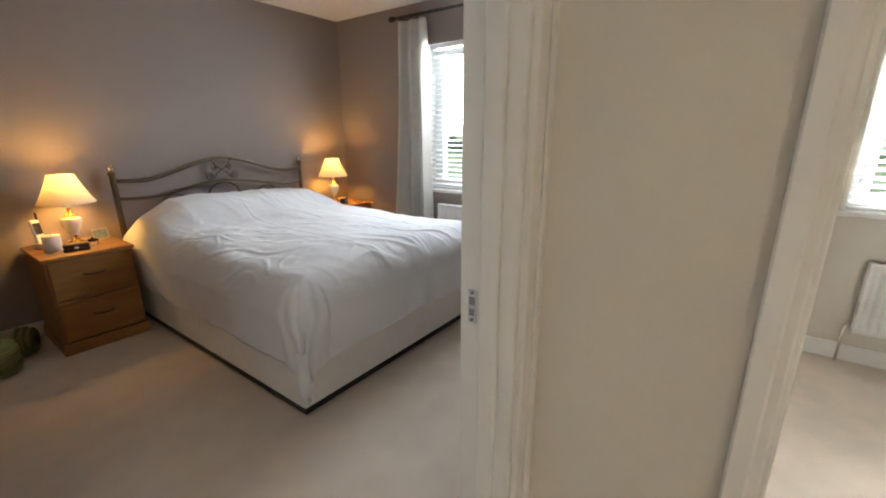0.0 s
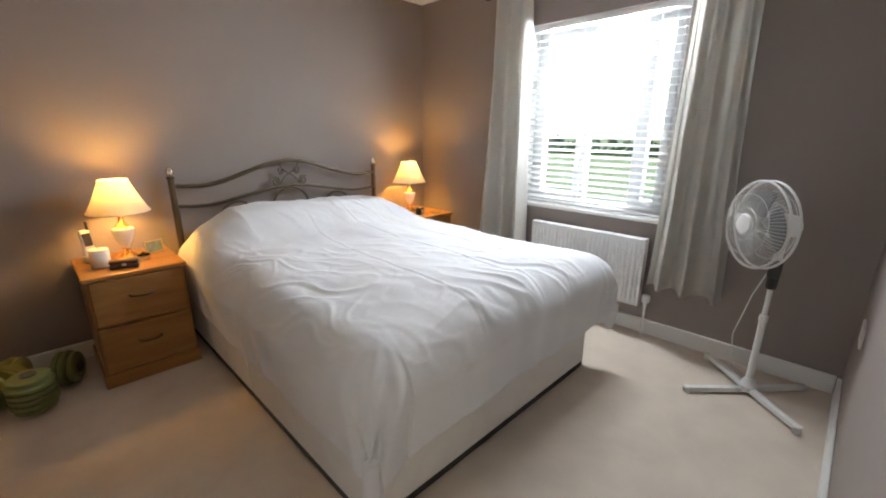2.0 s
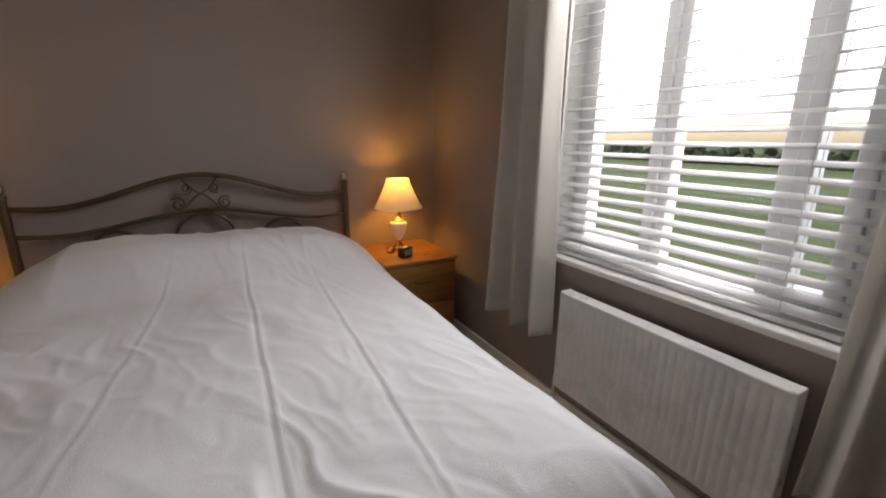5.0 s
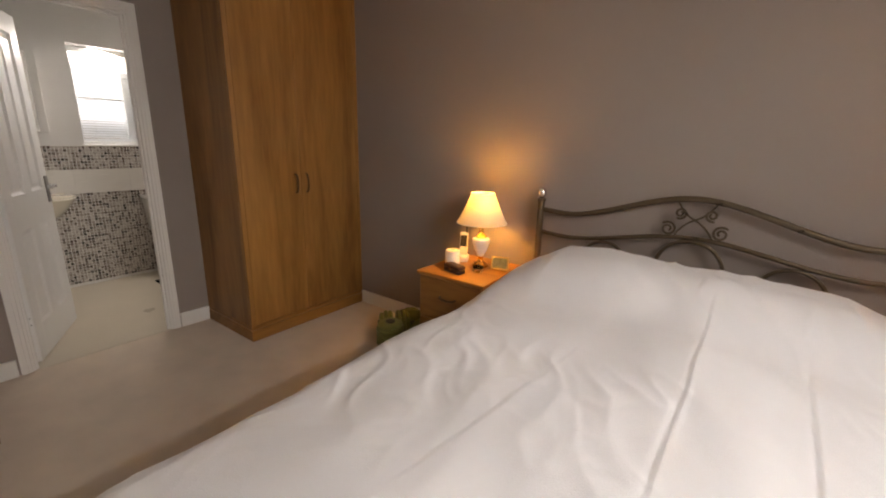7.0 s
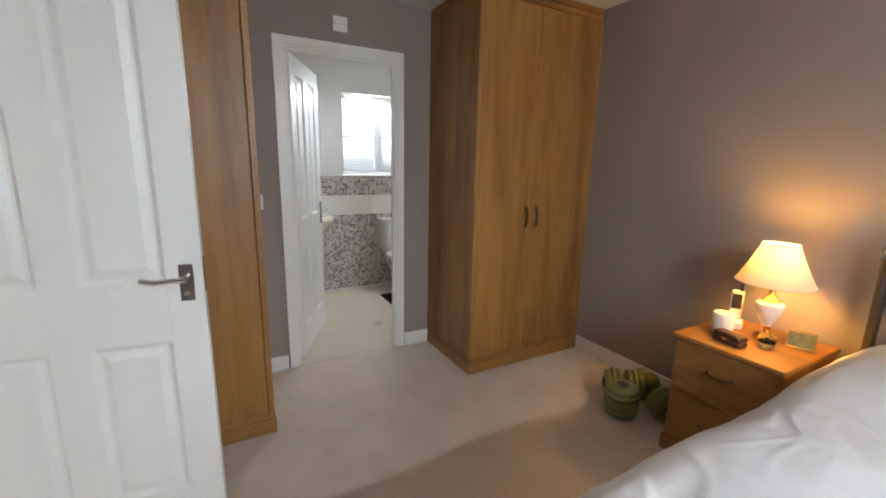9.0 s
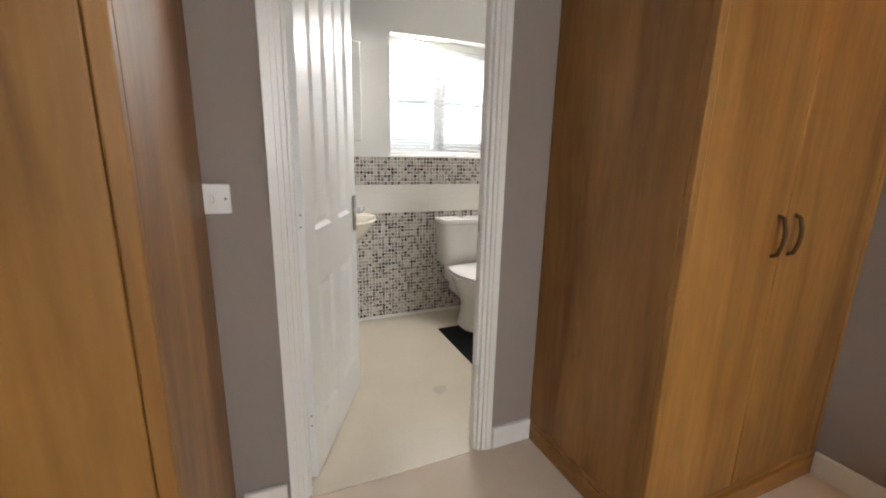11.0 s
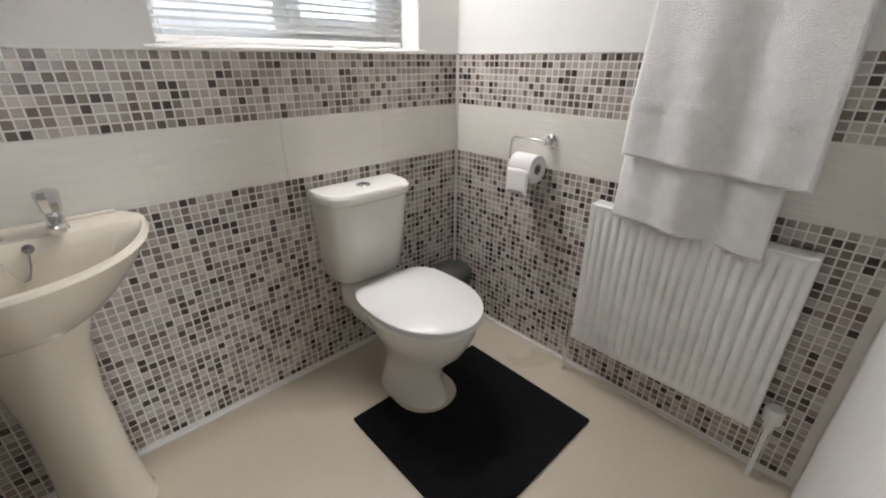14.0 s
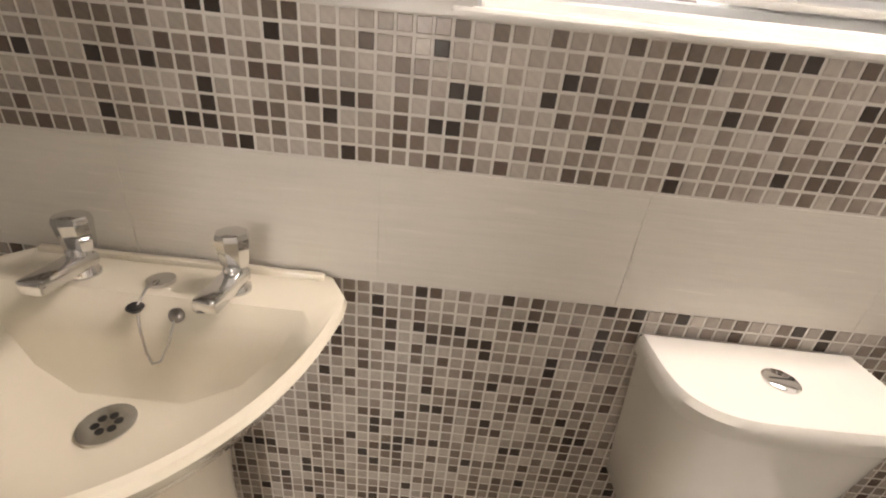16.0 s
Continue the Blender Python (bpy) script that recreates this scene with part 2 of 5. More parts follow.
WICK = material("ivory_candle_wax", (0.8, 0.75, 0.66), 0.5, vary=0.04)
LEATHER = material("dark_brown_leather", (0.05, 0.022, 0.015), 0.45, vary=0.2, bump=0.0006, bump_scale=150)
GILT = material("gilt_frame", (0.5, 0.36, 0.15), 0.35, 0.8, vary=0.15)
PICTURE = material("faded_green_picture", (0.22, 0.24, 0.12), 0.5, vary=0.5, scale=40)
SHADE = shade_cloth("cream_lampshade_cloth")
GLASS = glass("clear_glass")
FROST = glass("obscured_glass", (0.95, 0.97, 1.0), 0.35)
MIRROR = material("mirror_silver", (0.9, 0.9, 0.9), 0.02, 1.0, vary=0.0)
GRASS = material("lawn_grass", (0.12, 0.17, 0.06), 0.95, vary=0.35, scale=3, bump=0.01, bump_scale=60)
HEDGE = material("hedge_leaves", (0.08, 0.11, 0.05), 0.8, vary=0.5, scale=8)
BRICK = material("far_house_brick", (0.36, 0.24, 0.18), 0.9, vary=0.2, scale=4)
ROOF = material("far_roof_tile", (0.13, 0.10, 0.09), 0.9, vary=0.25, scale=6)


# ---- building blocks ----
def mesh_object(name, bm, mat, smooth=False):
    me = bpy.data.meshes.new(name)
    bmesh.ops.recalc_face_normals(bm, faces=bm.faces)
    if smooth:
        for f in bm.faces:
            f.smooth = True
    bm.to_mesh(me)
    bm.free()
    if smooth:
        me.set_sharp_from_angle(angle=radians(40))
    me.materials.append(mat)
    return new(name, me)


def part(name, bm, mat, parent, label="", smooth=False):
    ob = mesh_object(name, bm, mat, smooth)
    ob.parent = parent
    return tagged(ob, label)


def thing(name, at, label, category, group="", turn=0.0):
    ob = new(name)
    ob.empty_display_size = 0.1
    ob.matrix_basis = pose(*at, 0, 0, turn)
    return tagged(ob, label, category, group)


def structure(name, bm, mat, label="", smooth=False):
    return tagged(mesh_object(name, bm, mat, smooth), label, name.split("_")[0], kind="structure")


def box(bm, a, b, bevel=0.0, seg=1):
    g = bmesh.ops.create_cube(bm, size=1)
    v = g["verts"]
    for w in v:
        w.co = Vector([a[i] + (w.co[i] + 0.5) * (b[i] - a[i]) for i in range(3)])
    if bevel:
        bmesh.ops.bevel(bm, geom=list({e for w in v for e in w.link_edges}), offset=bevel, segments=seg, profile=0.5, affect="EDGES")
    return bm


def boxes(*ab, bevel=0.0, seg=1):
    bm = bmesh.new()
    for a, b in ab:
        box(bm, a, b, bevel, seg)
    return bm


def lathe(bm, profile, at=(0, 0, 0), n=32, sx=1.0, sy=1.0):
    """A turned shape from (radius, height) pairs."""
    rings = []
    for r, z in profile:
        rings.append([bm.verts.new((at[0] + sx * r * math.cos(2 * math.pi * k / n), at[1] + sy * r * math.sin(2 * math.pi * k / n), at[2] + z)) for k in range(n)])
    for a, b in zip(rings, rings[1:]):
        for k in range(n):
            bm.faces.new((a[k], a[(k + 1) % n], b[(k + 1) % n], b[k]))
    bm.faces.new(rings[0][::-1])
    bm.faces.new(rings[-1])
    return bm


def tube(bm, pts, r, n=10):
    pts = [Vector(p) for p in pts]
    rings, up = [], Vector((0.13, 0.31, 0.94)).normalized()
    for i, p in enumerate(pts):
        d = (pts[min(i + 1, len(pts) - 1)] - pts[max(i - 1, 0)]).normalized()
        s = d.cross(up)
        if s.length < 0.05:
            s = d.cross(Vector((1, 0, 0)))
        s.normalize()
        w = s.cross(d).normalized()
        up = w
        rings.append([bm.verts.new(p + r * (math.cos(2 * math.pi * k / n) * s + math.sin(2 * math.pi * k / n) * w)) for k in range(n)])
    for a, b in zip(rings, rings[1:]):
        for k in range(n):
            bm.faces.new((a[k], a[(k + 1) % n], b[(k + 1) % n], b[k]))
    bm.faces.new(rings[0][::-1])
    bm.faces.new(rings[-1])
    return bm


def loft(bm, rings, cap=True):
    vs = [[bm.verts.new(p) for p in r] for r in rings]
    n = len(vs[0])
    for a, b in zip(vs, vs[1:]):
        for k in range(n):
            bm.faces.new((a[k], a[(k + 1) % n], b[(k + 1) % n], b[k]))
    if cap:
        bm.faces.new(vs[0][::-1])
        bm.faces.new(vs[-1])
    return bm


def sheet(bm, f, nu, nv):
    g = [[bm.verts.new(f(i / nu, j / nv)) for j in range(nv + 1)] for i in range(nu + 1)]
    for i in range(nu):
        for j in range(nv):
            bm.faces.new((g[i][j], g[i + 1][j], g[i + 1][j + 1], g[i][j + 1]))
    return bm


def solid(ob, t, offset=-1.0):
    md = ob.modifiers.new("thickness", "SOLIDIFY")
    md.thickness, md.offset = t, offset
    return ob


# ---- the plan ----
H = 2.35          # ceiling
SOUTH = -3.146    # bedroom's door wall
WEST = -4.275      # wall to the ensuite
EW = -5.838        # ensuite's window wall
EN = -0.054        # ensuite's radiator wall
T = 0.12
ET = 0.07          # thickness of the ensuite wall
DX0, DX1 = -3.225, -2.42    # bedroom doorway
EY0, EY1 = -1.924, -1.215    # ensuite doorway
LS = SOUTH - T               # landing side of the door wall
LX = -2.36                   # landing wall with the spare room's doorway


def wall(name, x0, x1, y0, y1, mat, holes=(), label="", z1=H):
    """A wall that runs along its longer side, with holes (from, to, bottom, top)."""
    bm = bmesh.new()
    along = 0 if x1 - x0 > y1 - y0 else 1
    a, b = (x0, x1) if along == 0 else (y0, y1)

    def put(s, e, lo, hi):
        if e - s > 1e-4 and hi - lo > 1e-4:
            if along == 0:
                box(bm, (s, y0, lo), (e, y1, hi))
            else:
                box(bm, (x0, s, lo), (x1, e, hi))
    at = a
    for s, e, lo, hi in sorted(holes):
        put(at, s, 0, z1)
        put(s, e, 0, lo)
        put(s, e, hi, z1)
        at = e
    put(at, b, 0, z1)
    return structure(name, bm, mat, label)


WIN = (-2.185, -1.165, 0.765, 2.01)       # bedroom window: y, y, z, z
EWIN = (-1.155, -0.266, 1.222, 2.03)    # ensuite window
SWIN = (-5.2, -4.03, 0.85, 2.0)        # spare room window
wall("wall_north", WEST, 0.0, 0.0, 0.12, TAUPE, label="taupe painted wall behind the bed")
wall("wall_east", 0.0, 0.24, SOUTH - T / 2, 0.12, TAUPE, [WIN], "taupe painted wall with the bedroom window")
wall("wall_south", WEST, 0.0, SOUTH - 0.06, SOUTH, TAUPE, [(DX0, DX1, 0, 2.0)], "taupe painted wall with the bedroom doorway")
wall("wall_south_landing_side", -4.32, 0.0, LS, SOUTH - 0.06, MAGNOLIA, [(DX0, DX1, 0, 2.0)], "magnolia painted landing side of the wall")
wall("wall_west", WEST - 0.035, WEST, SOUTH, 0.12, TAUPE, [(EY0, EY1, 0, 2.0)], "taupe painted wall with the ensuite doorway")
wall("wall_west_ensuite_side", WEST - ET, WEST - 0.035, -2.75, 0.0, ROUGH_WALL, [(EY0, EY1, 0, 2.0)], "white rough-textured ensuite side of the wall")
wall("wall_ensuite_west", EW - 0.26, EW, -2.75, 0.1, WHITE_WALL, [EWIN], "white ensuite wall with window and mosaic bands")
wall("wall_ensuite_north", EW, WEST - ET, EN, EN + 0.12, WHITE_WALL, label="white ensuite wall with mosaic bands")
wall("wall_ensuite_south", EW, WEST - ET, -2.85, -2.75, WHITE_WALL, label="plain white ensuite wall")
wall("wall_landing_east", LX, LX + 0.12, -5.2, LS, MAGNOLIA, [(-4.42, -3.66, 0, 2.0)], "magnolia landing wall with the spare room doorway")
wall("wall_landing_west", -4.4, -4.3, -5.2, LS, MAGNOLIA, label="plain magnolia landing wall")
wall("wall_landing_south", -4.3, 0.0, -6.35, -6.25, MAGNOLIA, label="plain magnolia wall")
wall("wall_landing_end", -4.3, LX, -5.3, -5.2, MAGNOLIA, label="plain magnolia landing wall")
wall("wall_spare_room_east", 0.0, 0.24, -6.35, SOUTH - T / 2, MAGNOLIA, [SWIN], "magnolia spare room wall with window")
structure("floor_bedroom", boxes(((WEST, -6.35, -0.1), (0.24, 0.12, 0.0))), CARPET, "beige cut-pile carpet")
structure("floor_ensuite", boxes(((EW - 0.26, -2.85, -0.1), (WEST - 0.0, 0.1, 0.003))), VINYL, "cream vinyl ensuite floor")
structure("ceiling_bedroom", boxes(((WEST - 0.035, SOUTH - 0.06, H), (0.24, 0.12, H + 0.1))), CEILING, "white painted ceiling")
structure("ceiling_landing", boxes(((WEST - 0.1, -6.35, H), (0.24, SOUTH - 0.06, H + 0.1))), CEILING, "white painted ceiling")
structure("ceiling_ensuite", boxes(((EW - 0.26, -2.85, H), (WEST - 0.035, 0.1, H + 0.1))), CEILING, "white painted ceiling")


def skirting(runs):
    for x0, x1, y0, y1, nx, ny in runs:
        bm = bmesh.new()
        d = 0.018
        a = (min(x0, x0 + nx * d), min(y0, y0 + ny * d), 0)
        b = (max(x1, x1 + nx * d), max(y1, y1 + ny * d), 0.1)
        box(bm, a, b, 0.004)
        structure("baseboard", bm, GLOSS, "white gloss skirting board")


skirting([(-3.66, -0.02, 0, 0, 0, -1), (0, 0, SOUTH + 0.02, 0, -1, 0), (DX1 + 0.075, -0.02, SOUTH, SOUTH, 0, 1),
          (WEST, WEST, EY1 + 0.056, -0.968, 1, 0), (WEST, WEST, -2.12, EY0 - 0.06, 1, 0),
          (-3.605, DX0 - 0.075, SOUTH, SOUTH, 0, 1), (LX, LX, -3.585, LS, -1, 0), (0, 0, -6.2, LS, -1, 0)])


def door_lining(axis, lo, hi, f0, f1, stop_at, depth=0.07, room="white gloss door lining and architrave"):
    """Lining, stops and architraves of a doorway in a wall from f0 to f1. axis 0: the wall runs along x."""
    bm = bmesh.new()

    def b(s, e, d0, d1, z0, z1, bev=0.003):
        if axis == 0:
            box(bm, (s, d0, z0), (e, d1, z1), bev)
        else:
            box(bm, (d0, s, z0), (d1, e, z1), bev)
    w = 0.012
    b(lo - 0.02, lo + w, f0 - 0.002, f1 + 0.002, 0, 2.0 - w)
    b(hi - w, hi + 0.02, f0 - 0.002, f1 + 0.002, 0, 2.0 - w)
    b(lo - 0.02, hi + 0.02, f0 - 0.002, f1 + 0.002, 2.0 - w, 2.012)
    b(lo + w, lo + w + 0.013, *stop_at, 0, 2.0 - w - 0.013)
    b(hi - w - 0.013, hi - w, *stop_at, 0, 2.0 - w - 0.013)
    b(lo + w, hi - w, *stop_at, 2.0 - w - 0.013, 2.0 - w)
    for d0, d1, e0, e1 in ((f0 - 0.016, f0, f0 - 0.022, f0 - 0.016), (f1, f1 + 0.010, f1 + 0.010, f1 + 0.014)):
        b(lo - depth, lo - 0.004, d0, d1, 0, 2.0 + depth)
        b(hi + 0.004, hi + depth, d0, d1, 0, 2.0 + depth)
        b(lo - 0.004, hi + 0.004, d0, d1, 2.004, 2.0 + depth)
        b(lo - depth, lo - depth + 0.03, e0, e1, 0, 2.0 + depth)
        b(hi + depth - 0.03, hi + depth, e0, e1, 0, 2.0 + depth)
        b(lo - depth + 0.03, hi + depth - 0.03, e0, e1, 2.0 + depth - 0.03, 2.0 + depth)
    return structure("trim_doorway", bm, GLOSS, room)


door_lining(0, DX0, DX1, LS, SOUTH, (LS + 0.03, SOUTH - 0.05))
door_lining(1, EY0, EY1, WEST - ET, WEST, (WEST - 0.035, WEST - 0.01), 0.05)
door_lining(1, -4.42, -3.66, LX, LX + 0.12, (LX + 0.03, LX + 0.07), 0.036)


def strike_plate(at, turn, label):
    th = thing("strike_plate", at, label, "strike plate", turn=turn)
    part("plate", boxes(((-0.01, -0.001, -0.036), (0.01, 0.001, 0.036)), bevel=0.001), CHROME, th)
    part("latch_hole", boxes(((-0.006, -0.002, 0.003), (0.006, -0.0008, 0.02))), NICKEL, th)
    part("bolt_hole", boxes(((-0.006, -0.002, -0.02), (0.006, -0.0008, -0.006))), NICKEL, th)
    for z in (-0.029, 0.029):
        bm = bmesh.new()
        lathe(bm, [(0.004, -0.001), (0.003, 0.001)], n=10)
        bm.transform(pose(0, -0.002, z, 90))
        part("screw", bm, NICKEL, th)


strike_plate((DX1 - 0.0135, SOUTH - 0.028, 0.935), -90, "chrome latch strike plate on the bedroom door frame")
strike_plate((WEST - 0.053, EY1 - 0.0135, 0.98), 0, "chrome latch strike plate on the ensuite door frame")
strike_plate((LX + 0.085, -3.6735, 0.98), 0, "chrome latch plate on the landing door frame")


# ---- doors ----
def lever(parent, y, side, z, hh):
    """A lever on a square plate; side is +1 or -1 across the leaf."""
    h = part("handle_plate", boxes(((y - 0.02, 0.0, z - hh), (y + 0.02, 0.009, z + hh)), bevel=0.003), NICKEL, parent, "brushed nickel handle plate")
    bm = bmesh.new()
    lathe(bm, [(0.012, 0), (0.010, 0.03), (0.011, 0.045)], n=16)
    bm.transform(pose(y, 0.008, z + 0.02, -90))
    part("spindle", bm, CHROME, h, smooth=True)
    bm = bmesh.new()
    tube(bm, [(y, 0.048, z + 0.02), (y - 0.03, 0.052, z + 0.021), (y - 0.075, 0.05, z + 0.017), (y - 0.115, 0.044, z + 0.023)], 0.009, 12)
    part("lever", bm, CHROME, h, "chrome lever", smooth=True)
    bm = bmesh.new()
    lathe(bm, [(0.009, 0), (0.009, 0.004)], n=16)
    bm.transform(pose(y, 0.008, z - 0.035, -90))
    part("keyhole_cover", bm, CHROME, h, smooth=True)
    if side > 0:
        h.matrix_basis = pose(0, 0.02, 0)
    else:
        h.matrix_basis = Matrix.Diagonal((1, -1, 1, 1)) @ pose(0, 0.02, 0)
    return h


def panel_door(name, w, h, at, turn, label, plate):
    """A moulded four-panel leaf; the hinge at the origin, the leaf along +x."""
    th = thing(name, at, label, "door", turn=turn)
    th["kind"] = "structure"
    t, s, c = 0.02, 0.105, 0.1
    rails = [(0.0, 0.2), (0.745, 0.95), (h - 0.11, h)]
    for a, b in ((0, s), (w - s, w)):
        part("stile", boxes(((a, -t, 0), (b, t, h)), bevel=0.0015), DOOR_PAINT, th)
    for lo, hi in rails:
        part("rail", boxes(((s, -t, lo), (w - s, t, hi))), DOOR_PAINT, th)
    mid = (w - c) / 2, (w + c) / 2
    for lo, hi in ((rails[0][1], rails[1][0]), (rails[1][1], rails[2][0])):
        part("muntin", boxes(((mid[0], -t, lo), (mid[1], t, hi))), DOOR_PAINT, th)
    for lo, hi in ((rails[0][1], rails[1][0]), (rails[1][1], rails[2][0])):
        for x0, x1 in ((s, mid[0]), (mid[1], w - s)):
            bm = bmesh.new()
            box(bm, (x0 - 0.002, -t + 0.012, lo - 0.002), (x1 + 0.002, t - 0.012, hi + 0.002))
            for sd in (-1, 1):
                y0, y1 = sd * (t - 0.012), sd * (t - 0.003)
                o, i = 0.022, 0.045
                # raised field
                loft(bm, [[(x0 + o, y0, lo + o), (x1 - o, y0, lo + o), (x1 - o, y0, hi - o), (x0 + o, y0, hi - o)],
                          [(x0 + i, y1, lo + i), (x1 - i, y1, lo + i), (x1 - i, y1, hi - i), (x0 + i, y1, hi - i)]])
                # ovolo bead round the opening
                ye = sd * (t - 0.0005)
                for (p, q) in (((x0, lo), (x1, lo)), ((x1, lo), (x1, hi)), ((x1, hi), (x0, hi)), ((x0, hi), (x0, lo))):
                    cx, cz = (x0 + x1) / 2, (lo + hi) / 2
                    k = 0.014
                    inn = lambda u: (u[0] + (k if u[0] < cx else -k), u[1] + (k if u[1] < cz else -k))
                    pi, qi = inn(p), inn(q)
                    vs = [bm.verts.new(v) for v in ((p[0], ye, p[1]), (q[0], ye, q[1]), (qi[0], y0, qi[1]), (pi[0], y0, pi[1]))]
                    bm.faces.new(vs)
            part("door_panel", bm, DOOR_PAINT, th)
    lever(th, w - 0.047, 1, 0.94, plate)
    lever(th, w - 0.047, -1, 0.94, plate)
    part("latch_face", boxes(((w - 0.0005, -0.011, 0.9), (w + 0.0015, 0.011, 1.02)), bevel=0.0004), CHROME, th)
    for z in (0.25, 1.0, 1.72):
        bm = bmesh.new()
        lathe(bm, [(0.004, -0.036), (0.004, 0.036)], (0.001, 0.0, z), 10)
        hg = part("hinge", bm, DOOR_PAINT, th, "paint-covered hinge", smooth=True)
        for dz in (-0.02, 0.02):
            part("screw", boxes(((-0.0035, -0.012, z + dz - 0.003), (-0.0025, -0.006, z + dz + 0.003))), NICKEL, hg)
    return th


panel_door("door_bedroom", 0.745, 1.975, (-3.205, -3.113, 0.012), 83.2, "white panelled bedroom door standing wide open", 0.06)
panel_door("door_ensuite", 0.678, 1.975, (WEST - ET - 0.018, EY0 + 0.034, 0.012), 154.5, "white panelled ensuite door, half open", 0.085)


# ---- windows ----
def window(name, x_in, sign, y0, y1, z0, z1, lights, depth, pane, label, sill_out=0.03, bars=()):
    """A plastic window in a wall that runs along y; it stands depth behind the inner face, outwards along sign."""
    th = thing(name, (0, 0, 0), label, "window")
    th["kind"] = "structure"
    d0, d1 = sorted((x_in + sign * depth, x_in + sign * (depth + 0.06)))
    f = 0.05
    fr = bmesh.new()
    box(fr, (d0, y0, z0), (d1, y0 + f, z1), 0.004)
    box(fr, (d0, y1 - f, z0), (d1, y1, z1), 0.004)
    box(fr, (d0, y0 + f, z0), (d1, y1 - f, z0 + f), 0.004)
    box(fr, (d0, y0 + f, z1 - f), (d1, y1 - f, z1), 0.004)
    for a, b in zip(lights, lights[1:]):
        box(fr, (d0, a[1], z0 + f), (d1, b[0], z1 - f), 0.004)
    part("window_frame", fr, UPVC, th, "white plastic frame")
    for a, b, opens in lights:
        s = 0.045 if opens else 0.012
        e0, e1 = d0 - 0.012 * (1 if sign > 0 else 0), d1 + 0.012 * (0 if sign > 0 else 1)
        if opens:
            sa = bmesh.new()
            box(sa, (e0, a, z0 + f), (e1, a + s, z1 - f), 0.004)
            box(sa, (e0, b - s, z0 + f), (e1, b, z1 - f), 0.004)
            box(sa, (e0, a + s, z0 + f), (e1, b - s, z0 + f + s), 0.004)
            box(sa, (e0, a + s, z1 - f - s), (e1, b - s, z1 - f), 0.004)
            sash = part("sash", sa, UPVC, th)
        m = (d0 + d1) / 2
        g = part("pane", boxes(((m - 0.003, a + s - 0.004, z0 + f + s - 0.004), (m + 0.003, b - s + 0.004, z1 - f - s + 0.004))), pane, th)
        g.visible_shadow = False
        for bz in bars:
            part("glazing_bar", boxes(((m - 0.012, a + s, bz - 0.011), (m + 0.012, b - s, bz + 0.011)), bevel=0.002), UPVC, th)
    s0, s1 = sorted((x_in - sign * sill_out, x_in + sign * depth))
    part("window_sill", boxes(((s0, y0 - 0.03, z0 - 0.022), (s1, y1 + 0.03, z0 + 0.003)), bevel=0.006, seg=2), GLOSS, th, "white gloss sill board")
    rv = bmesh.new()
    r0, r1 = sorted((x_in + sign * 0.002, x_in + sign * depth))
    box(rv, (r0, y0, z0 + 0.003), (r1, y0 + 0.004, z1))
    box(rv, (r0, y1 - 0.004, z0 + 0.003), (r1, y1, z1))
    box(rv, (r0, y0 + 0.004, z1 - 0.004), (r1, y1 - 0.004, z1))
    part("reveal", rv, WHITE_WALL, th)
    return th


def venetian(name, x, y0, y1, z0, z1, width, pitch, tilt, label, slat_mat=SLAT):
    th = thing(name, (x, (y0 + y1) / 2, z0), label, "blind")
    w = y1 - y0
    part("headrail", boxes(((-width / 2, -w / 2, z1 - z0 - 0.05), (width / 2, w / 2, z1 - z0)), bevel=0.003), slat_mat, th)
    part("bottom_rail", boxes(((-width / 2, -w / 2, 0.004), (width / 2, w / 2, 0.022)), bevel=0.004), slat_mat, th)
    bm = bmesh.new()
    n = 6
    c, s = math.cos(radians(tilt)), math.sin(radians(tilt))
    rows = []
    for k in range(n + 1):
        u = (k / n - 0.5) * width
        v = 0.003 * (1 - (2 * k / n - 1) ** 2)
        rows.append((u * c - v * s, u * s + v * c))
    top = [[bm.verts.new((px, yy, pz + 0.0012)) for px, pz in rows] for yy in (-w / 2, w / 2)]
    bot = [[bm.verts.new((px, yy, pz - 0.0012)) for px, pz in rows] for yy in (-w / 2, w / 2)]
    for k in range(n):
        bm.faces.new((top[0][k], top[0][k + 1], top[1][k + 1], top[1][k]))
        bm.faces.new((bot[0][k], bot[1][k], bot[1][k + 1], bot[0][k + 1]))
        for e in (0, 1):
            bm.faces.new((top[e][k], bot[e][k], bot[e][k + 1], top[e][k + 1]))
    for k in (0, n):
        bm.faces.new((top[0][k], top[1][k], bot[1][k], bot[0][k]))
    first = part("slat", bm, slat_mat, th)
    count = int((z1 - z0 - 0.08) / pitch)
    for k in range(count):
        ob = first if k == 0 else new("slat", first.data)
        ob.parent = th
        ob.matrix_basis = pose(0, 0, 0.045 + k * pitch, 0, 0, random.uniform(-0.12, 0.12))
    for yy in (-w * 0.36, w * 0.36):
        bm = bmesh.new()
        for dx in (-width / 2 - 0.001, width / 2 + 0.001):
            tube(bm, [(dx, yy, 0.02), (dx, yy, z1 - z0 - 0.04)], 0.0011, 6)
        part("ladder_cord", bm, slat_mat, th)
    return th


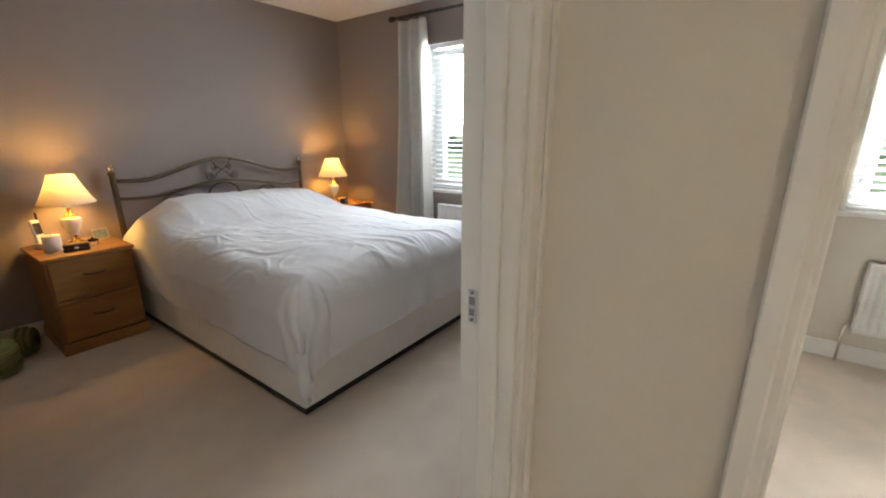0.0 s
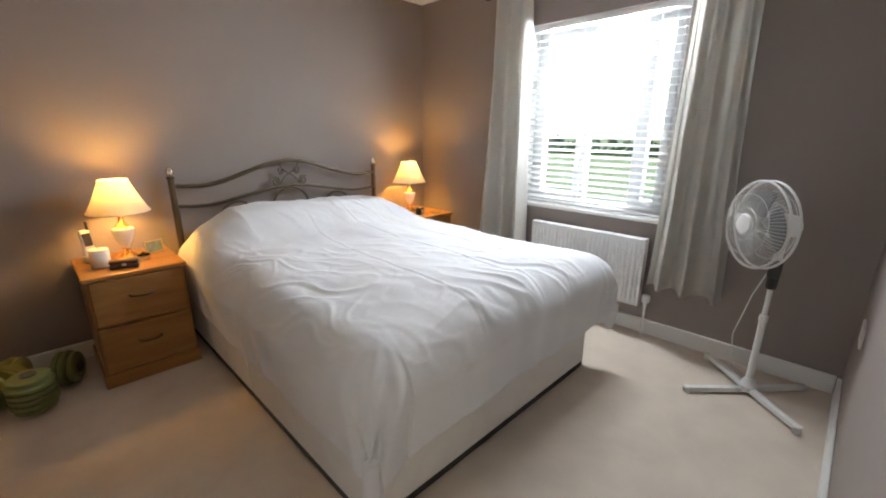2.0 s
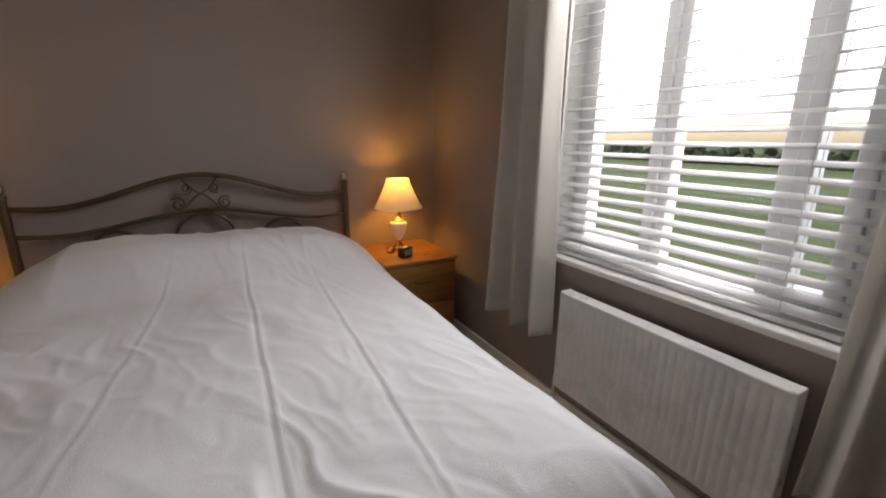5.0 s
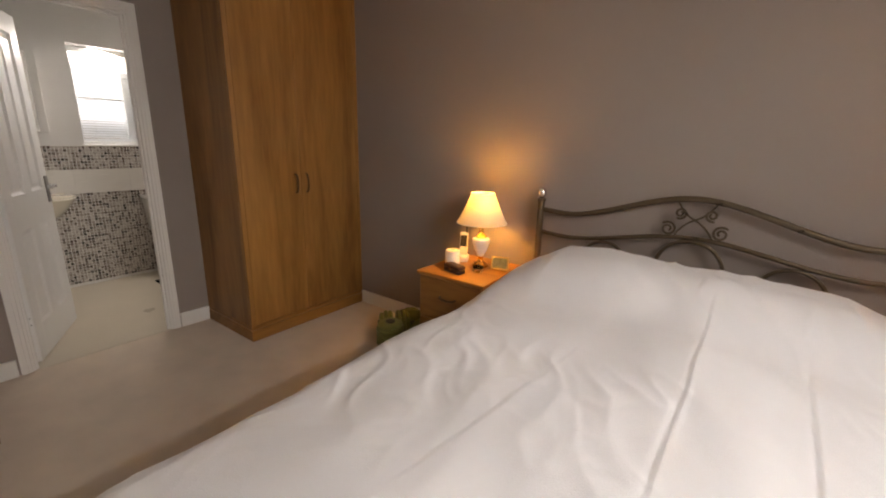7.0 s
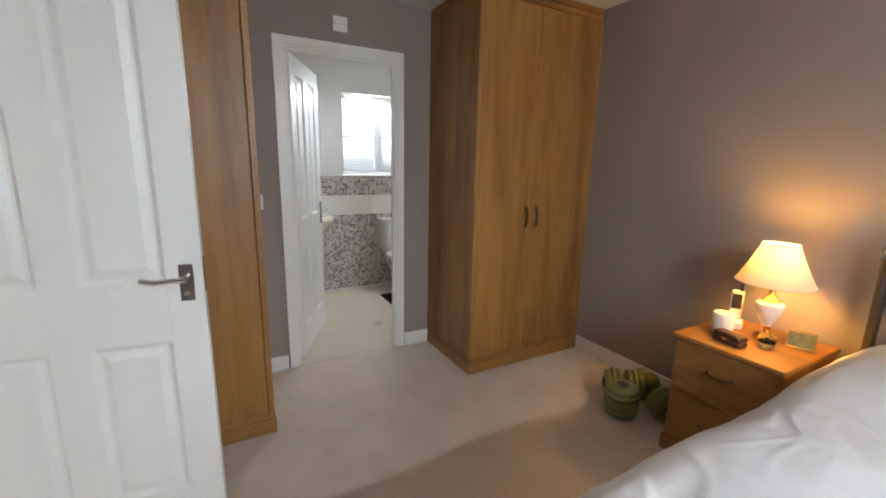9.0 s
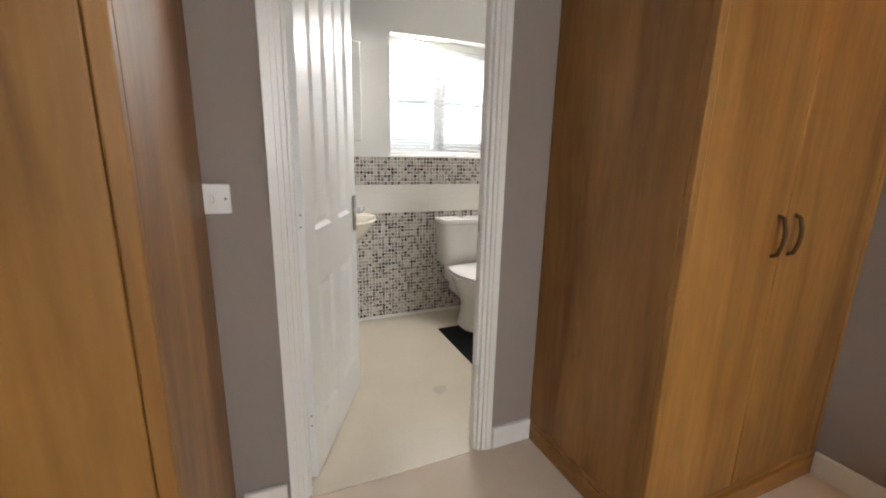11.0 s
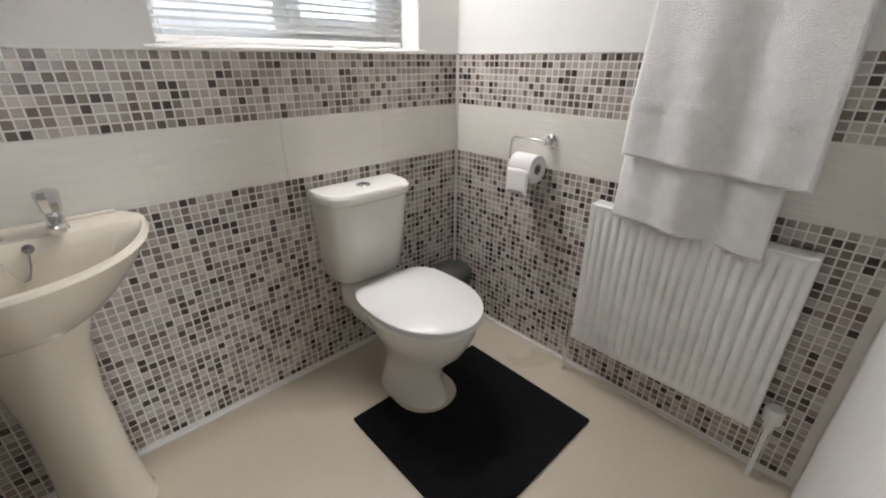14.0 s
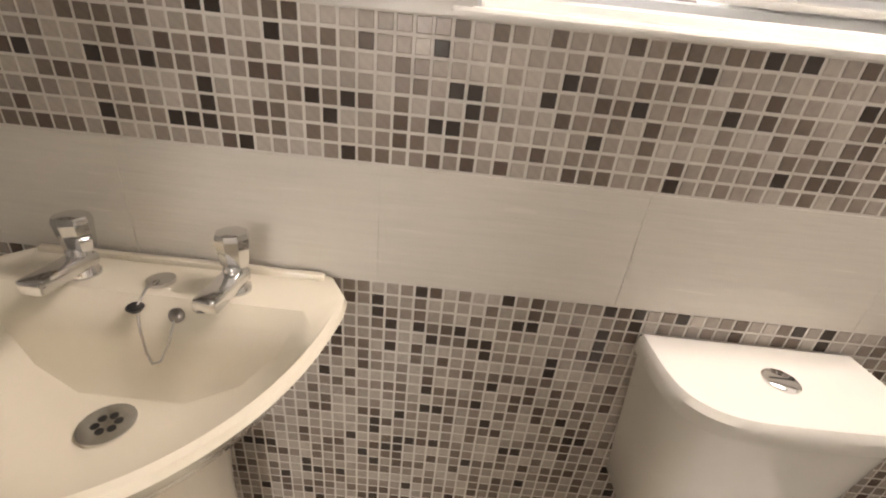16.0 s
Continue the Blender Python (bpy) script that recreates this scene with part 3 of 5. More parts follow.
window("window_bedroom", 0.0, 1, WIN[0], WIN[1], WIN[2], WIN[3],
       [(-2.135, -1.965, True), (-1.925, -1.61, False), (-1.57, -1.215, True)], 0.10, GLASS, "white plastic bedroom window behind a blind")
venetian("venetian_blind", 0.035, WIN[0] + 0.012, WIN[1] - 0.012, WIN[2] + 0.006, WIN[3] - 0.006, 0.05, 0.0435, 14,
         "white wooden venetian blind, slats open, in the bedroom window")
window("window_ensuite", EW, -1, EWIN[0], EWIN[1], EWIN[2], EWIN[3],
       [(-1.105, -0.765, False), (-0.715, -0.316, True)], 0.16, FROST, "white plastic ensuite window with obscured glass", 0.002, (1.62,))
venetian("metal_blind", EW - 0.11, EWIN[0] + 0.012, EWIN[1] - 0.012, EWIN[2] + 0.006, EWIN[3] - 0.006, 0.025, 0.0215, 12,
         "thin white metal venetian blind in the ensuite window")
window("window_spare_room", 0.0, 1, SWIN[0], SWIN[1], SWIN[2], SWIN[3],
       [(-5.15, -4.635, True), (-4.595, -4.08, True)], 0.10, GLASS, "white plastic spare room window behind a blind")
venetian("venetian_blind", 0.035, SWIN[0] + 0.012, SWIN[1] - 0.012, SWIN[2] + 0.006, SWIN[3] - 0.006, 0.05, 0.0435, 15,
         "white venetian blind, half closed, in the spare room window")


# ---- outdoors ----
def outdoors():
    bm = bmesh.new()
    box(bm, (-400, -400, -2.75), (400, 400, -2.7))
    structure("ground", bm, GRASS, "green field outside, one storey below")
    for x, y, w, h in ((-30, 2, 14, 5.2),):
        th = thing("house", (x, y, -2.7), "far brick house with a tiled pitched roof", "house")
        part("house_wall", boxes(((-4, -w / 2, 0), (4, w / 2, h))), BRICK, th)
        rf = bmesh.new()
        a = [(-4.4, -w / 2 - 0.3, h), (4.4, -w / 2 - 0.3, h), (0, -w / 2 - 0.3, h + 2.6)]
        b = [(-4.4, w / 2 + 0.3, h), (4.4, w / 2 + 0.3, h), (0, w / 2 + 0.3, h + 2.6)]
        loft(rf, [a, b])
        part("roof", rf, ROOF, th)
        for yy in (-w / 4, w / 4):
            for zz in (0.9, 3.3):
                sx = -4 if x > 0 else 4
                part("house_window", boxes(((sx - 0.05, yy - 0.6, zz), (sx + 0.05, yy + 0.6, zz + 1.2)), bevel=0.02), UPVC, th)
    bm = bmesh.new()
    rnd = random.Random(5)
    for k in range(900):
        c = Vector((75 + rnd.uniform(-2, 2), rnd.uniform(-75, 75), -2.7 + rnd.uniform(0, 1) * (2.0 + 1.2 * math.sin(k * 0.37))))
        r = rnd.uniform(0.7, 1.3)
        q = Euler((rnd.uniform(0, 6), rnd.uniform(0, 6), rnd.uniform(0, 6))).to_matrix()
        vs = [bm.verts.new(c + q @ Vector(v) * r) for v in ((1, 0, 0), (-1, 0, 0.2), (0, 1, 0.2), (0, -1, 0), (0, 0.2, 1), (0.2, 0, -1))]
        for f in ((0, 2, 4), (2, 1, 4), (1, 3, 4), (3, 0, 4), (2, 0, 5), (1, 2, 5), (3, 1, 5), (0, 3, 5)):
            bm.faces.new([vs[i] for i in f])
    hd = mesh_object("tree_line", bm, HEDGE)
    tagged(hd, "far dark green line of trees beyond the field", "trees", kind="stuff")


outdoors()


# ---- bedroom: bed ----
def bed():
    x0, x1, y0, y1 = -2.146, -0.695, -2.102, -0.12
    th = thing("divan_bed", ((x0 + x1) / 2, (y0 + y1) / 2, 0), "cream fabric double divan bed with bronze metal headboard", "bed")
    cx, cy = (x0 + x1) / 2, (y0 + y1) / 2
    inv = pose(-cx, -cy, 0)

    def p(name, bm, mat, label="", smooth=False, parent=None):
        bm.transform(inv)
        return part(name, bm, mat, parent or th, label, smooth)
    ymid = -1.09
    for a, b in ((y0, ymid - 0.002), (ymid + 0.002, y1)):
        base = p("divan_half", boxes(((x0, a, 0.04), (x1, b, 0.37)), bevel=0.012, seg=2), DIVAN, "cream fabric divan base")
        bm = boxes(((x0 + 0.004, a + 0.004, 0.010), (x1 - 0.004, b - 0.004, 0.042)))
        p("base_edge", bm, BLACK, "black bottom edging", parent=base)
    for x in (x0 + 0.07, x1 - 0.07):
        for y in (y0 + 0.07, ymid - 0.08, ymid + 0.08, y1 - 0.07):
            bm = bmesh.new()
            lathe(bm, [(0.022, 0.0), (0.025, 0.01), (0.02, 0.03)], (x, y, 0), 14)
            p("castor", bm, BLACK, smooth=True)
    bm = bmesh.new()
    box(bm, (x0 - 0.004, ymid - 0.03, 0.30), (x0 + 0.002, ymid + 0.03, 0.325), 0.002)
    p("link_clip", bm, BLACK, "dark clip joining the base halves")
    p("mattress", boxes(((x0 + 0.005, y0 + 0.01, 0.372), (x1 - 0.005, y1, 0.585)), bevel=0.035, seg=3), PILLOW, "ivory mattress", True)
    # headboard
    hx0, hx1, hy = -2.12, -0.632, -0.062
    for x in (hx0, hx1):
        bm = bmesh.new()
        lathe(bm, [(0.019, 0.0), (0.019, 1.0), (0.024, 1.005), (0.024, 1.02)], (x, hy, 0), 18)
        post = p("bed_post", bm, BRONZE, "bronze headboard post", True)
        bm = bmesh.new()
        lathe(bm, [(0.012, 1.019), (0.014, 1.026), (0.022, 1.04), (0.024, 1.052), (0.018, 1.067), (0.006, 1.076)], (x, hy, 0), 18)
        p("finial", bm, CHROME, "bright metal ball finial", True, post)

    def rail(zlo, zdip, zhi, r):
        pts = []
        for k in range(61):
            u = k / 60
            a = abs(2 * u - 1)
            s = max(0.0, min(1.0, (0.82 - a) / 0.82))
            z = zdip + (zhi - zdip) * (s * s * (3 - 2 * s)) + (zlo - zdip) * max(0, (a - 0.7) / 0.3) ** 2
            pts.append((hx0 + (hx1 - hx0) * u, hy, z))
        bm = bmesh.new()
        tube(bm, pts, r, 12)
        return bm
    p("top_rail", rail(0.96, 0.948, 1.084, 0.014), BRONZE, "bowed bronze top rail", True)
    p("middle_rail", rail(0.836, 0.822, 0.905, 0.011), BRONZE, "bowed bronze middle rail", True)
    p("bottom_rail", rail(0.55, 0.55, 0.55, 0.012), BRONZE, "", True)
    hm = (hx0 + hx1) / 2

    def ring(cx2, cz, r, a0=0, a1=360):
        bm = bmesh.new()
        tube(bm, [(cx2 + r * math.cos(radians(a)), hy, cz + r * math.sin(radians(a))) for a in np.linspace(a0, a1, 33)], 0.009, 10)
        return bm
    for x, z, r in ((hm, 0.752, 0.138), (hm - 0.38, 0.712, 0.115), (hm + 0.38, 0.712, 0.115)):
        p("ring", ring(x, z, r), BRONZE, "bronze hoop under the middle rail", True)

    def scroll(cx2, cz, r, turn, flip):
        pts = []
        for k in range(40):
            a = turn + flip * k / 39 * 1.55 * 2 * math.pi
            rr = r * (1 - 0.75 * k / 39)
            pts.append((cx2 + rr * math.cos(a), hy, cz + rr * math.sin(a)))
        bm = bmesh.new()
        tube(bm, pts, 0.0055, 8)
        return bm
    for sx in (-1, 1):
        p("scroll", scroll(hm + sx * 0.105, 0.938, 0.034, math.pi / 2 - sx * 0.8, sx), BRONZE, "", True)
        p("scroll", scroll(hm + sx * 0.062, 1.015, 0.026, -math.pi / 2 + sx * 0.5, -sx), BRONZE, "", True)
    bm = bmesh.new()
    tube(bm, [(hm - 0.075 + 0.15 * k / 20, hy, 0.913 + 0.152 * (k / 20) + 0.012 * math.sin(k / 20 * 6.28)) for k in range(21)], 0.0045, 8)
    p("scroll_stem", bm, BRONZE, "", True)
    bm = bmesh.new()
    tube(bm, [(hm + 0.075 - 0.15 * k / 20, hy - 0.008, 0.913 + 0.152 * (k / 20) + 0.012 * math.sin(k / 20 * 6.28)) for k in range(21)], 0.0045, 8)
    p("scroll_stem", bm, BRONZE, "", True)


def pillow(at, turn):
    bm = bmesh.new()

    def f(sign):
        def g(u, v):
            a, b = 2 * u - 1, 2 * v - 1
            k = max(0.0, (1 - abs(a) ** 3.2) * (1 - abs(b) ** 3.2)) ** 0.5
            return Vector((a * 0.35 * (1 - 0.05 * b * b), b * 0.23 * (1 - 0.06 * a * a), 0.075 + sign * 0.075 * k))
        return g
    sheet(bm, f(1), 20, 16)
    sheet(bm, f(-1), 20, 16)
    bmesh.ops.remove_doubles(bm, verts=bm.verts, dist=0.001)
    ob = mesh_object("pillow", bm, PILLOW, True)
    ob.matrix_basis = pose(*at, 0, 0, turn)
    return tagged(ob, "plump ivory cotton pillow under the duvet", "pillow", "pillows on the bed")


bed()
pillow((-1.73, -0.355, 0.586), 1)
pillow((-1.03, -0.355, 0.586), -1)


def duvet():
    """A plump duvet laid over bed and pillows, hanging over both sides and the foot."""
    mx0, mx1, my0, my1 = -2.105, -0.62, -2.10, -0.17
    hang_l, hang_r, hang_f = 0.40, 0.36, 0.40
    top = 0.65
    lx = (mx1 - mx0) + hang_l + hang_r
    ly = (my1 - my0) + hang_f
    rr = 0.16

    def over(d, hang):
        """Outward and down for d of cloth past the rounding's start."""
        q = rr * math.pi / 2
        if d <= 0:
            return 0.0, 0.0
        if d < q:
            a = d / rr
            return rr * math.sin(a), rr * (1 - math.cos(a))
        return rr - 0.022 * math.sin(min(1.0, (d - q) / (hang - 0.12)) * 1.57), rr + (d - q)

    def f(u, v):
        sx = mx0 - hang_l + u * lx
        sy = my1 - v * ly
        inx0, inx1, iny0 = mx0 + rr * 0.5, mx1 - rr * 0.62, my0 + rr * 0.5
        dl, dr, df = inx0 - sx, sx - inx1, iny0 - sy
        x, y = min(max(sx, inx0), inx1), max(sy, iny0)
        side = max(dl, dr)
        # wavy hem
        ox, dxn = over(side, hang_l)
        oy, dyn = over(df, hang_f)
        drop = max(dxn, dyn) + ((0.40 if dl > dr else 0.08) * min(dxn, dyn) if side > 0 and df > 0 else 0.0)
        sgn = -1 if dl > dr else 1
        nx = noise.noise(Vector((sx * 1.7, sy * 1.7, 0.3)))
        # head end rises over the pillows
        t = min(1.0, max(0.0, (sy + 0.78) / 0.36))
        rise = 0.135 * t * t * (3 - 2 * t)
        edge = min(1.0, max(0.0, min(sx - mx0 + 0.02, mx1 - sx + 0.02) / 0.25))
        rise *= 0.25 + 0.75 * edge
        endt = min(1.0, max(0.0, (sy - my1 + 0.07) / 0.07))
        rise -= 0.03 * endt * endt
        mid = (sx - (mx0 + mx1) / 2) / ((mx1 - mx0) / 2)
        crown = 0.045 * max(0.0, 1 - mid * mid)
        z = top + rise + crown - drop
        fold = 0.0
        if side > 0 or df > 0:
            hangk = min(1.0, drop / 0.3)
            along = sy if side > df else sx
            wv = math.sin(along * 21 + 2.2 * math.sin(along * 5.3)) * 0.5 + 0.5 * noise.noise(Vector((along * 7, 3.1, drop)))
            fold = 0.011 * wv * hangk
            if side > 0 and df > 0:
                fold += 0.012 * math.sin(math.atan2(df, side) * 15 + 2 * nx) * hangk
        x += sgn * (ox + (fold if side > 0 else 0) * (1.0 if side > df else 0.6))
        y -= oy + (fold if df > 0 else 0) * (1.0 if df >= side else 0.6)
        # soft puffs, then long creases that run from head to foot
        z += 0.028 * noise.noise(Vector((sx * 2.3, sy * 1.9, 1.0))) + 0.006 * noise.noise(Vector((sx * 6, sy * 4, 4.0)))
        flat = 1.0 if drop < 0.02 else max(0.0, 1 - drop / 0.25)
        warp = 0.12 * noise.noise(Vector((sx * 0.8, sy * 2.1, 7.0))) + 0.03 * noise.noise(Vector((sx * 3, sy * 9, 7.0)))
        for c, wd, am, slope in ((-1.25, 0.006, -0.003, 0.02), (-1.56, 0.007, -0.0016, 0.1), (-0.985, 0.006, -0.0025, 0.04)):
            dd = sx - (c + slope * (sy + 1.0)) - warp * 0.15
            k = max(0.0, 1 - max(0, sy + 0.62) / 0.2)
            z += flat * k * am * (math.exp(-(dd / wd) ** 2) - 0.9 * math.exp(-((dd - 1.7 * wd) / wd) ** 2))
        rg = noise.ridged_multi_fractal(Vector((sx * 3.4 + 0.9 * sy, sy * 1.5 - 0.5 * sx, 2.0)), 1.0, 2.0, 3, 1.0, 2.0)
        z += flat * 0.0035 * (rg - 1.0)
        # short slanting tucks
        wx, wy = sx + 0.08 * noise.noise(Vector((sx * 5, sy * 5, 9.0))), sy + 0.08 * noise.noise(Vector((sx * 5, sy * 5, 12.0)))
        tk = noise.noise(Vector(((wx * 0.8 + wy * 0.45) * 9.0, (wy * 0.8 - wx * 0.45) * 3.2, 21.0)))
        patch = max(0.0, noise.noise(Vector((sx * 1.9, sy * 1.7, 31.0))) + 0.25)
        z += (0.5 + 0.5 * flat) * 0.014 * patch * (max(0.0, 1 - abs(tk) * 3.0) - 0.4)
        # fine wrinkles in loose patches
        fw = noise.noise(Vector((wx * 11 + wy * 4, wy * 5 - wx * 4, 55.0)))
        loose = max(0.0, noise.noise(Vector((sx * 1.5, sy * 1.5, 61.0))) + 0.3)
        z += 0.005 * loose * (max(0.0, 1 - abs(fw) * 3.5) - 0.3)
        # creases that fan out from the two corners at the foot
        for kx in (mx0 + 0.05, mx1 - 0.05):
            ax, ay = sx - kx, sy - my0 - 0.05
            dist = math.hypot(ax, ay)
            if dist < 0.7:
                fan = math.sin(math.atan2(ay, ax) * 17 + 8 * noise.noise(Vector((sx * 4, sy * 4, 17.0))))
                k = min(1.0, max(0.0, dist - 0.14) / 0.3) * (1 - dist / 0.7)
                z += 0.016 * k * max(0.0, fan) ** 2 * (0.5 + noise.noise(Vector((sx * 3, sy * 3, 40.0))))
        # never through the floor
        return Vector((x, y, max(z, 0.07)))
    bm = bmesh.new()
    sheet(bm, f, 340, 340)
    ob = mesh_object("duvet", bm, DUVET, True)
    ob.data.set_sharp_from_angle(angle=radians(180))
    solid(ob, 0.022, -1.0)
    tagged(ob, "rumpled white cotton duvet spread over the bed", "duvet")


duvet()


# ---- bedroom: bedside ----
def bedside_cabinet(x0, x1, label):
    y0, y1, h = -0.505, -0.02, 0.60
    th = thing("bedside_cabinet", ((x0 + x1) / 2, (y0 + y1) / 2, 0), label, "bedside cabinet", "bedside cabinets")
    w, d = (x1 - x0) / 2, (y1 - y0) / 2
    part("cabinet_body", boxes(((-w + 0.012, -d + 0.02, 0.07), (w - 0.012, d, h - 0.022)), bevel=0.002), OAK_Z, th)
    part("cabinet_top", boxes(((-w, -d, h - 0.022), (w, d, h)), bevel=0.006, seg=2), OAK_X, th)
    part("plinth", boxes(((-w + 0.002, -d + 0.006, 0.0), (w - 0.002, d, 0.075)), bevel=0.006, seg=2), OAK_X, th)
    for z0, z1 in ((0.085, 0.325), (0.34, 0.575)):
        dr = part("drawer_front", boxes(((-w + 0.022, -d + 0.003, z0), (w - 0.022, -d + 0.022, z1)), bevel=0.006, seg=2), OAK_X, th)
        bm = bmesh.new()
        zc = (z0 + z1) / 2 + 0.02
        tube(bm, [(-0.05, -d + 0.004, zc), (-0.046, -d - 0.014, zc - 0.002), (-0.02, -d - 0.02, zc - 0.006), (0.02, -d - 0.02, zc - 0.006), (0.046, -d - 0.014, zc - 0.002), (0.05, -d + 0.004, zc)], 0.0055, 10)
        part("drawer_handle", bm, HANDLE, dr, "dark bronze bow handle", True)
    return th


bedside_cabinet(-2.65, -2.205, "honey oak two-drawer bedside cabinet with lamp and trinkets")
bedside_cabinet(-0.56, -0.10, "honey oak two-drawer bedside cabinet near the window")


def table_lamp(x, y, label):
    th = thing("table_lamp", (x, y, 0.60), label, "lamp", "bedside lamps")
    bm = bmesh.new()
    lathe(bm, [(0.047, 0.0), (0.047, 0.012), (0.036, 0.02), (0.02, 0.03), (0.014, 0.05), (0.019, 0.062)], n=28)
    part("foot", bm, BRASS, th, "polished brass foot", True)
    bm = bmesh.new()
    lathe(bm, [(0.016, 0.058), (0.024, 0.075), (0.04, 0.105), (0.051, 0.14), (0.054, 0.16), (0.05, 0.168), (0.03, 0.175)], n=28)
    part("urn", bm, CERAMIC, th, "white ceramic urn", True)
    bm = bmesh.new()
    lathe(bm, [(0.032, 0.172), (0.034, 0.182), (0.02, 0.195), (0.012, 0.205), (0.012, 0.235)], n=24)
    part("collar", bm, BRASS, th, "brass collar", True)
    bm = bmesh.new()
    lathe(bm, [(0.013, 0.235), (0.014, 0.29), (0.012, 0.295)], n=16)
    part("bulb_holder", bm, FAN_WHITE, th, smooth=True)
    bm = bmesh.new()
    n = 48
    ring = lambda r, z: [bm.verts.new((r * math.cos(2 * math.pi * k / n), r * math.sin(2 * math.pi * k / n), z)) for k in range(n)]
    rings = [ring(0.066 + 0.077 * (0.8 * u + 0.2 * u * u), 0.431 - 0.169 * u) for u in np.linspace(0, 1, 7)]
    for a, b in zip(rings, rings[1:]):
        for k in range(n):
            bm.faces.new((a[k], a[(k + 1) % n], b[(k + 1) % n], b[k]))
    s = part("shade", bm, SHADE, th, "cream fabric empire shade, lit", True)
    for r, z in ((0.143, 0.262), (0.066, 0.431)):
        bm = bmesh.new()
        tube(bm, [(r * math.cos(a2), r * math.sin(a2), z) for a2 in np.linspace(0, 2 * math.pi, 49)], 0.003, 6)
        part("shade_trim", bm, CURTAIN, s, smooth=True)
    bm = bmesh.new()
    for a2 in (0, math.pi / 2):
        tube(bm, [(-0.066 * math.cos(a2), -0.066 * math.sin(a2), 0.428), (0.066 * math.cos(a2), 0.066 * math.sin(a2), 0.428)], 0.0015, 6)
    tube(bm, [(0.03, 0, 0.29), (0.03, 0, 0.428)], 0.0015, 6)
    part("shade_carrier", bm, BRASS, th)
    return th


table_lamp(-2.415, -0.2, "lit bedside lamp, white urn base, cream shade")
table_lamp(-0.348, -0.2, "lit bedside lamp beside the curtain, cream shade")


def candle(x, y, z):
    th = thing("pillar_candle", (x, y, z), "white pillar candle on the bedside cabinet", "candle")
    bm = bmesh.new()
    lathe(bm, [(0.041, 0), (0.043, 0.004), (0.043, 0.09), (0.039, 0.095), (0.02, 0.092)], n=28)
    part("wax", bm, WICK, th, smooth=True)
    bm = bmesh.new()
    tube(bm, [(0, 0, 0.088), (0.001, 0.001, 0.102)], 0.0012, 6)
    part("wick", bm, BLACK, th)


def cordless_phone(x, y, z):
    th = thing("cordless_phone", (x, y, z), "silver and black cordless phone in its cradle", "phone", turn=25)
    part("cradle", boxes(((-0.035, -0.045, 0), (0.035, 0.04, 0.035)), bevel=0.008, seg=2), FAN_WHITE, th)
    bm = boxes(((-0.025, -0.012, 0.02), (0.025, 0.013, 0.175)), bevel=0.008, seg=2)
    bm.transform(pose(0, 0.01, 0, -10))
    h = part("handset", bm, FAN_WHITE, th)
    bm = boxes(((-0.02, -0.0145, 0.085), (0.02, -0.011, 0.155)), bevel=0.001)
    bm.transform(pose(0, 0.01, 0, -10))
    part("screen", bm, BLACK, h, "black screen")
    bm = bmesh.new()
    tube(bm, [(0.016, 0.03, 0.17), (0.016, 0.035, 0.215)], 0.006, 10)
    part("aerial", bm, BLACK, h, smooth=True)


def spectacle_case(x, y, z):
    th = thing("leather_case", (x, y, z), "dark brown leather case lying on the cabinet", "case", turn=-12)
    part("case_base", boxes(((-0.062, -0.03, 0), (0.062, 0.03, 0.022)), bevel=0.009, seg=3), LEATHER, th, smooth=True)
    part("case_lid", boxes(((-0.063, -0.031, 0.0225), (0.063, 0.031, 0.047)), bevel=0.012, seg=3), LEATHER, th, smooth=True)
    part("clasp", boxes(((-0.01, -0.0335, 0.016), (0.01, -0.03, 0.03)), bevel=0.001), CHROME, th)


def photo_frame(x, y, z):
    th = thing("photo_frame", (x, y, z), "small gilt picture frame standing by the lamp", "frame", turn=18)
    m = pose(0, 0, 0.002, -14)
    bm = bmesh.new()
    for a, b in (((-0.05, -0.006, 0), (-0.042, 0.006, 0.075)), ((0.042, -0.006, 0), (0.05, 0.006, 0.075)),
                 ((-0.042, -0.006, 0), (0.042, 0.006, 0.008)), ((-0.042, -0.006, 0.067), (0.042, 0.006, 0.075))):
        box(bm, a, b, 0.0015)
    bm.transform(m)
    part("frame_border", bm, GILT, th)
    bm = boxes(((-0.042, -0.001, 0.008), (0.042, 0.003, 0.067)))
    bm.transform(m)
    part("picture", bm, PICTURE, th)
    bm = boxes(((-0.015, 0.012, 0.0), (0.015, 0.016, 0.06)))
    bm.transform(pose(0, 0.02, 0, 18))
    part("strut", bm, CARD, th)


def alarm_clock(x, y, z):
    th = thing("alarm_clock", (x, y, z), "small dark alarm clock with pale screen", "clock", turn=22)
    part("clock_body", boxes(((-0.042, -0.022, 0), (0.042, 0.026, 0.058)), bevel=0.009, seg=3), BLACK, th, smooth=True)
    part("clock_screen", boxes(((-0.032, -0.0245, 0.014), (0.032, -0.021, 0.046)), bevel=0.001), FAN_BLADE, th)
    part("snooze_button", boxes(((-0.02, -0.006, 0.057), (0.02, 0.01, 0.062)), bevel=0.002), FAN_WHITE, th)


def lidded_box(x, y, z, mat, label, r=0.03):
    th = thing("trinket_pot", (x, y, z), label, "pot")
    bm = bmesh.new()
    lathe(bm, [(r * 0.8, 0), (r, 0.008), (r, 0.022), (r * 0.95, 0.026)], n=24)
    part("pot", bm, mat, th, smooth=True)
    bm = bmesh.new()
    lathe(bm, [(r * 1.03, 0.026), (r * 0.9, 0.034), (r * 0.3, 0.039), (0.004, 0.046)], n=24)
    part("lid", bm, mat, th, smooth=True)


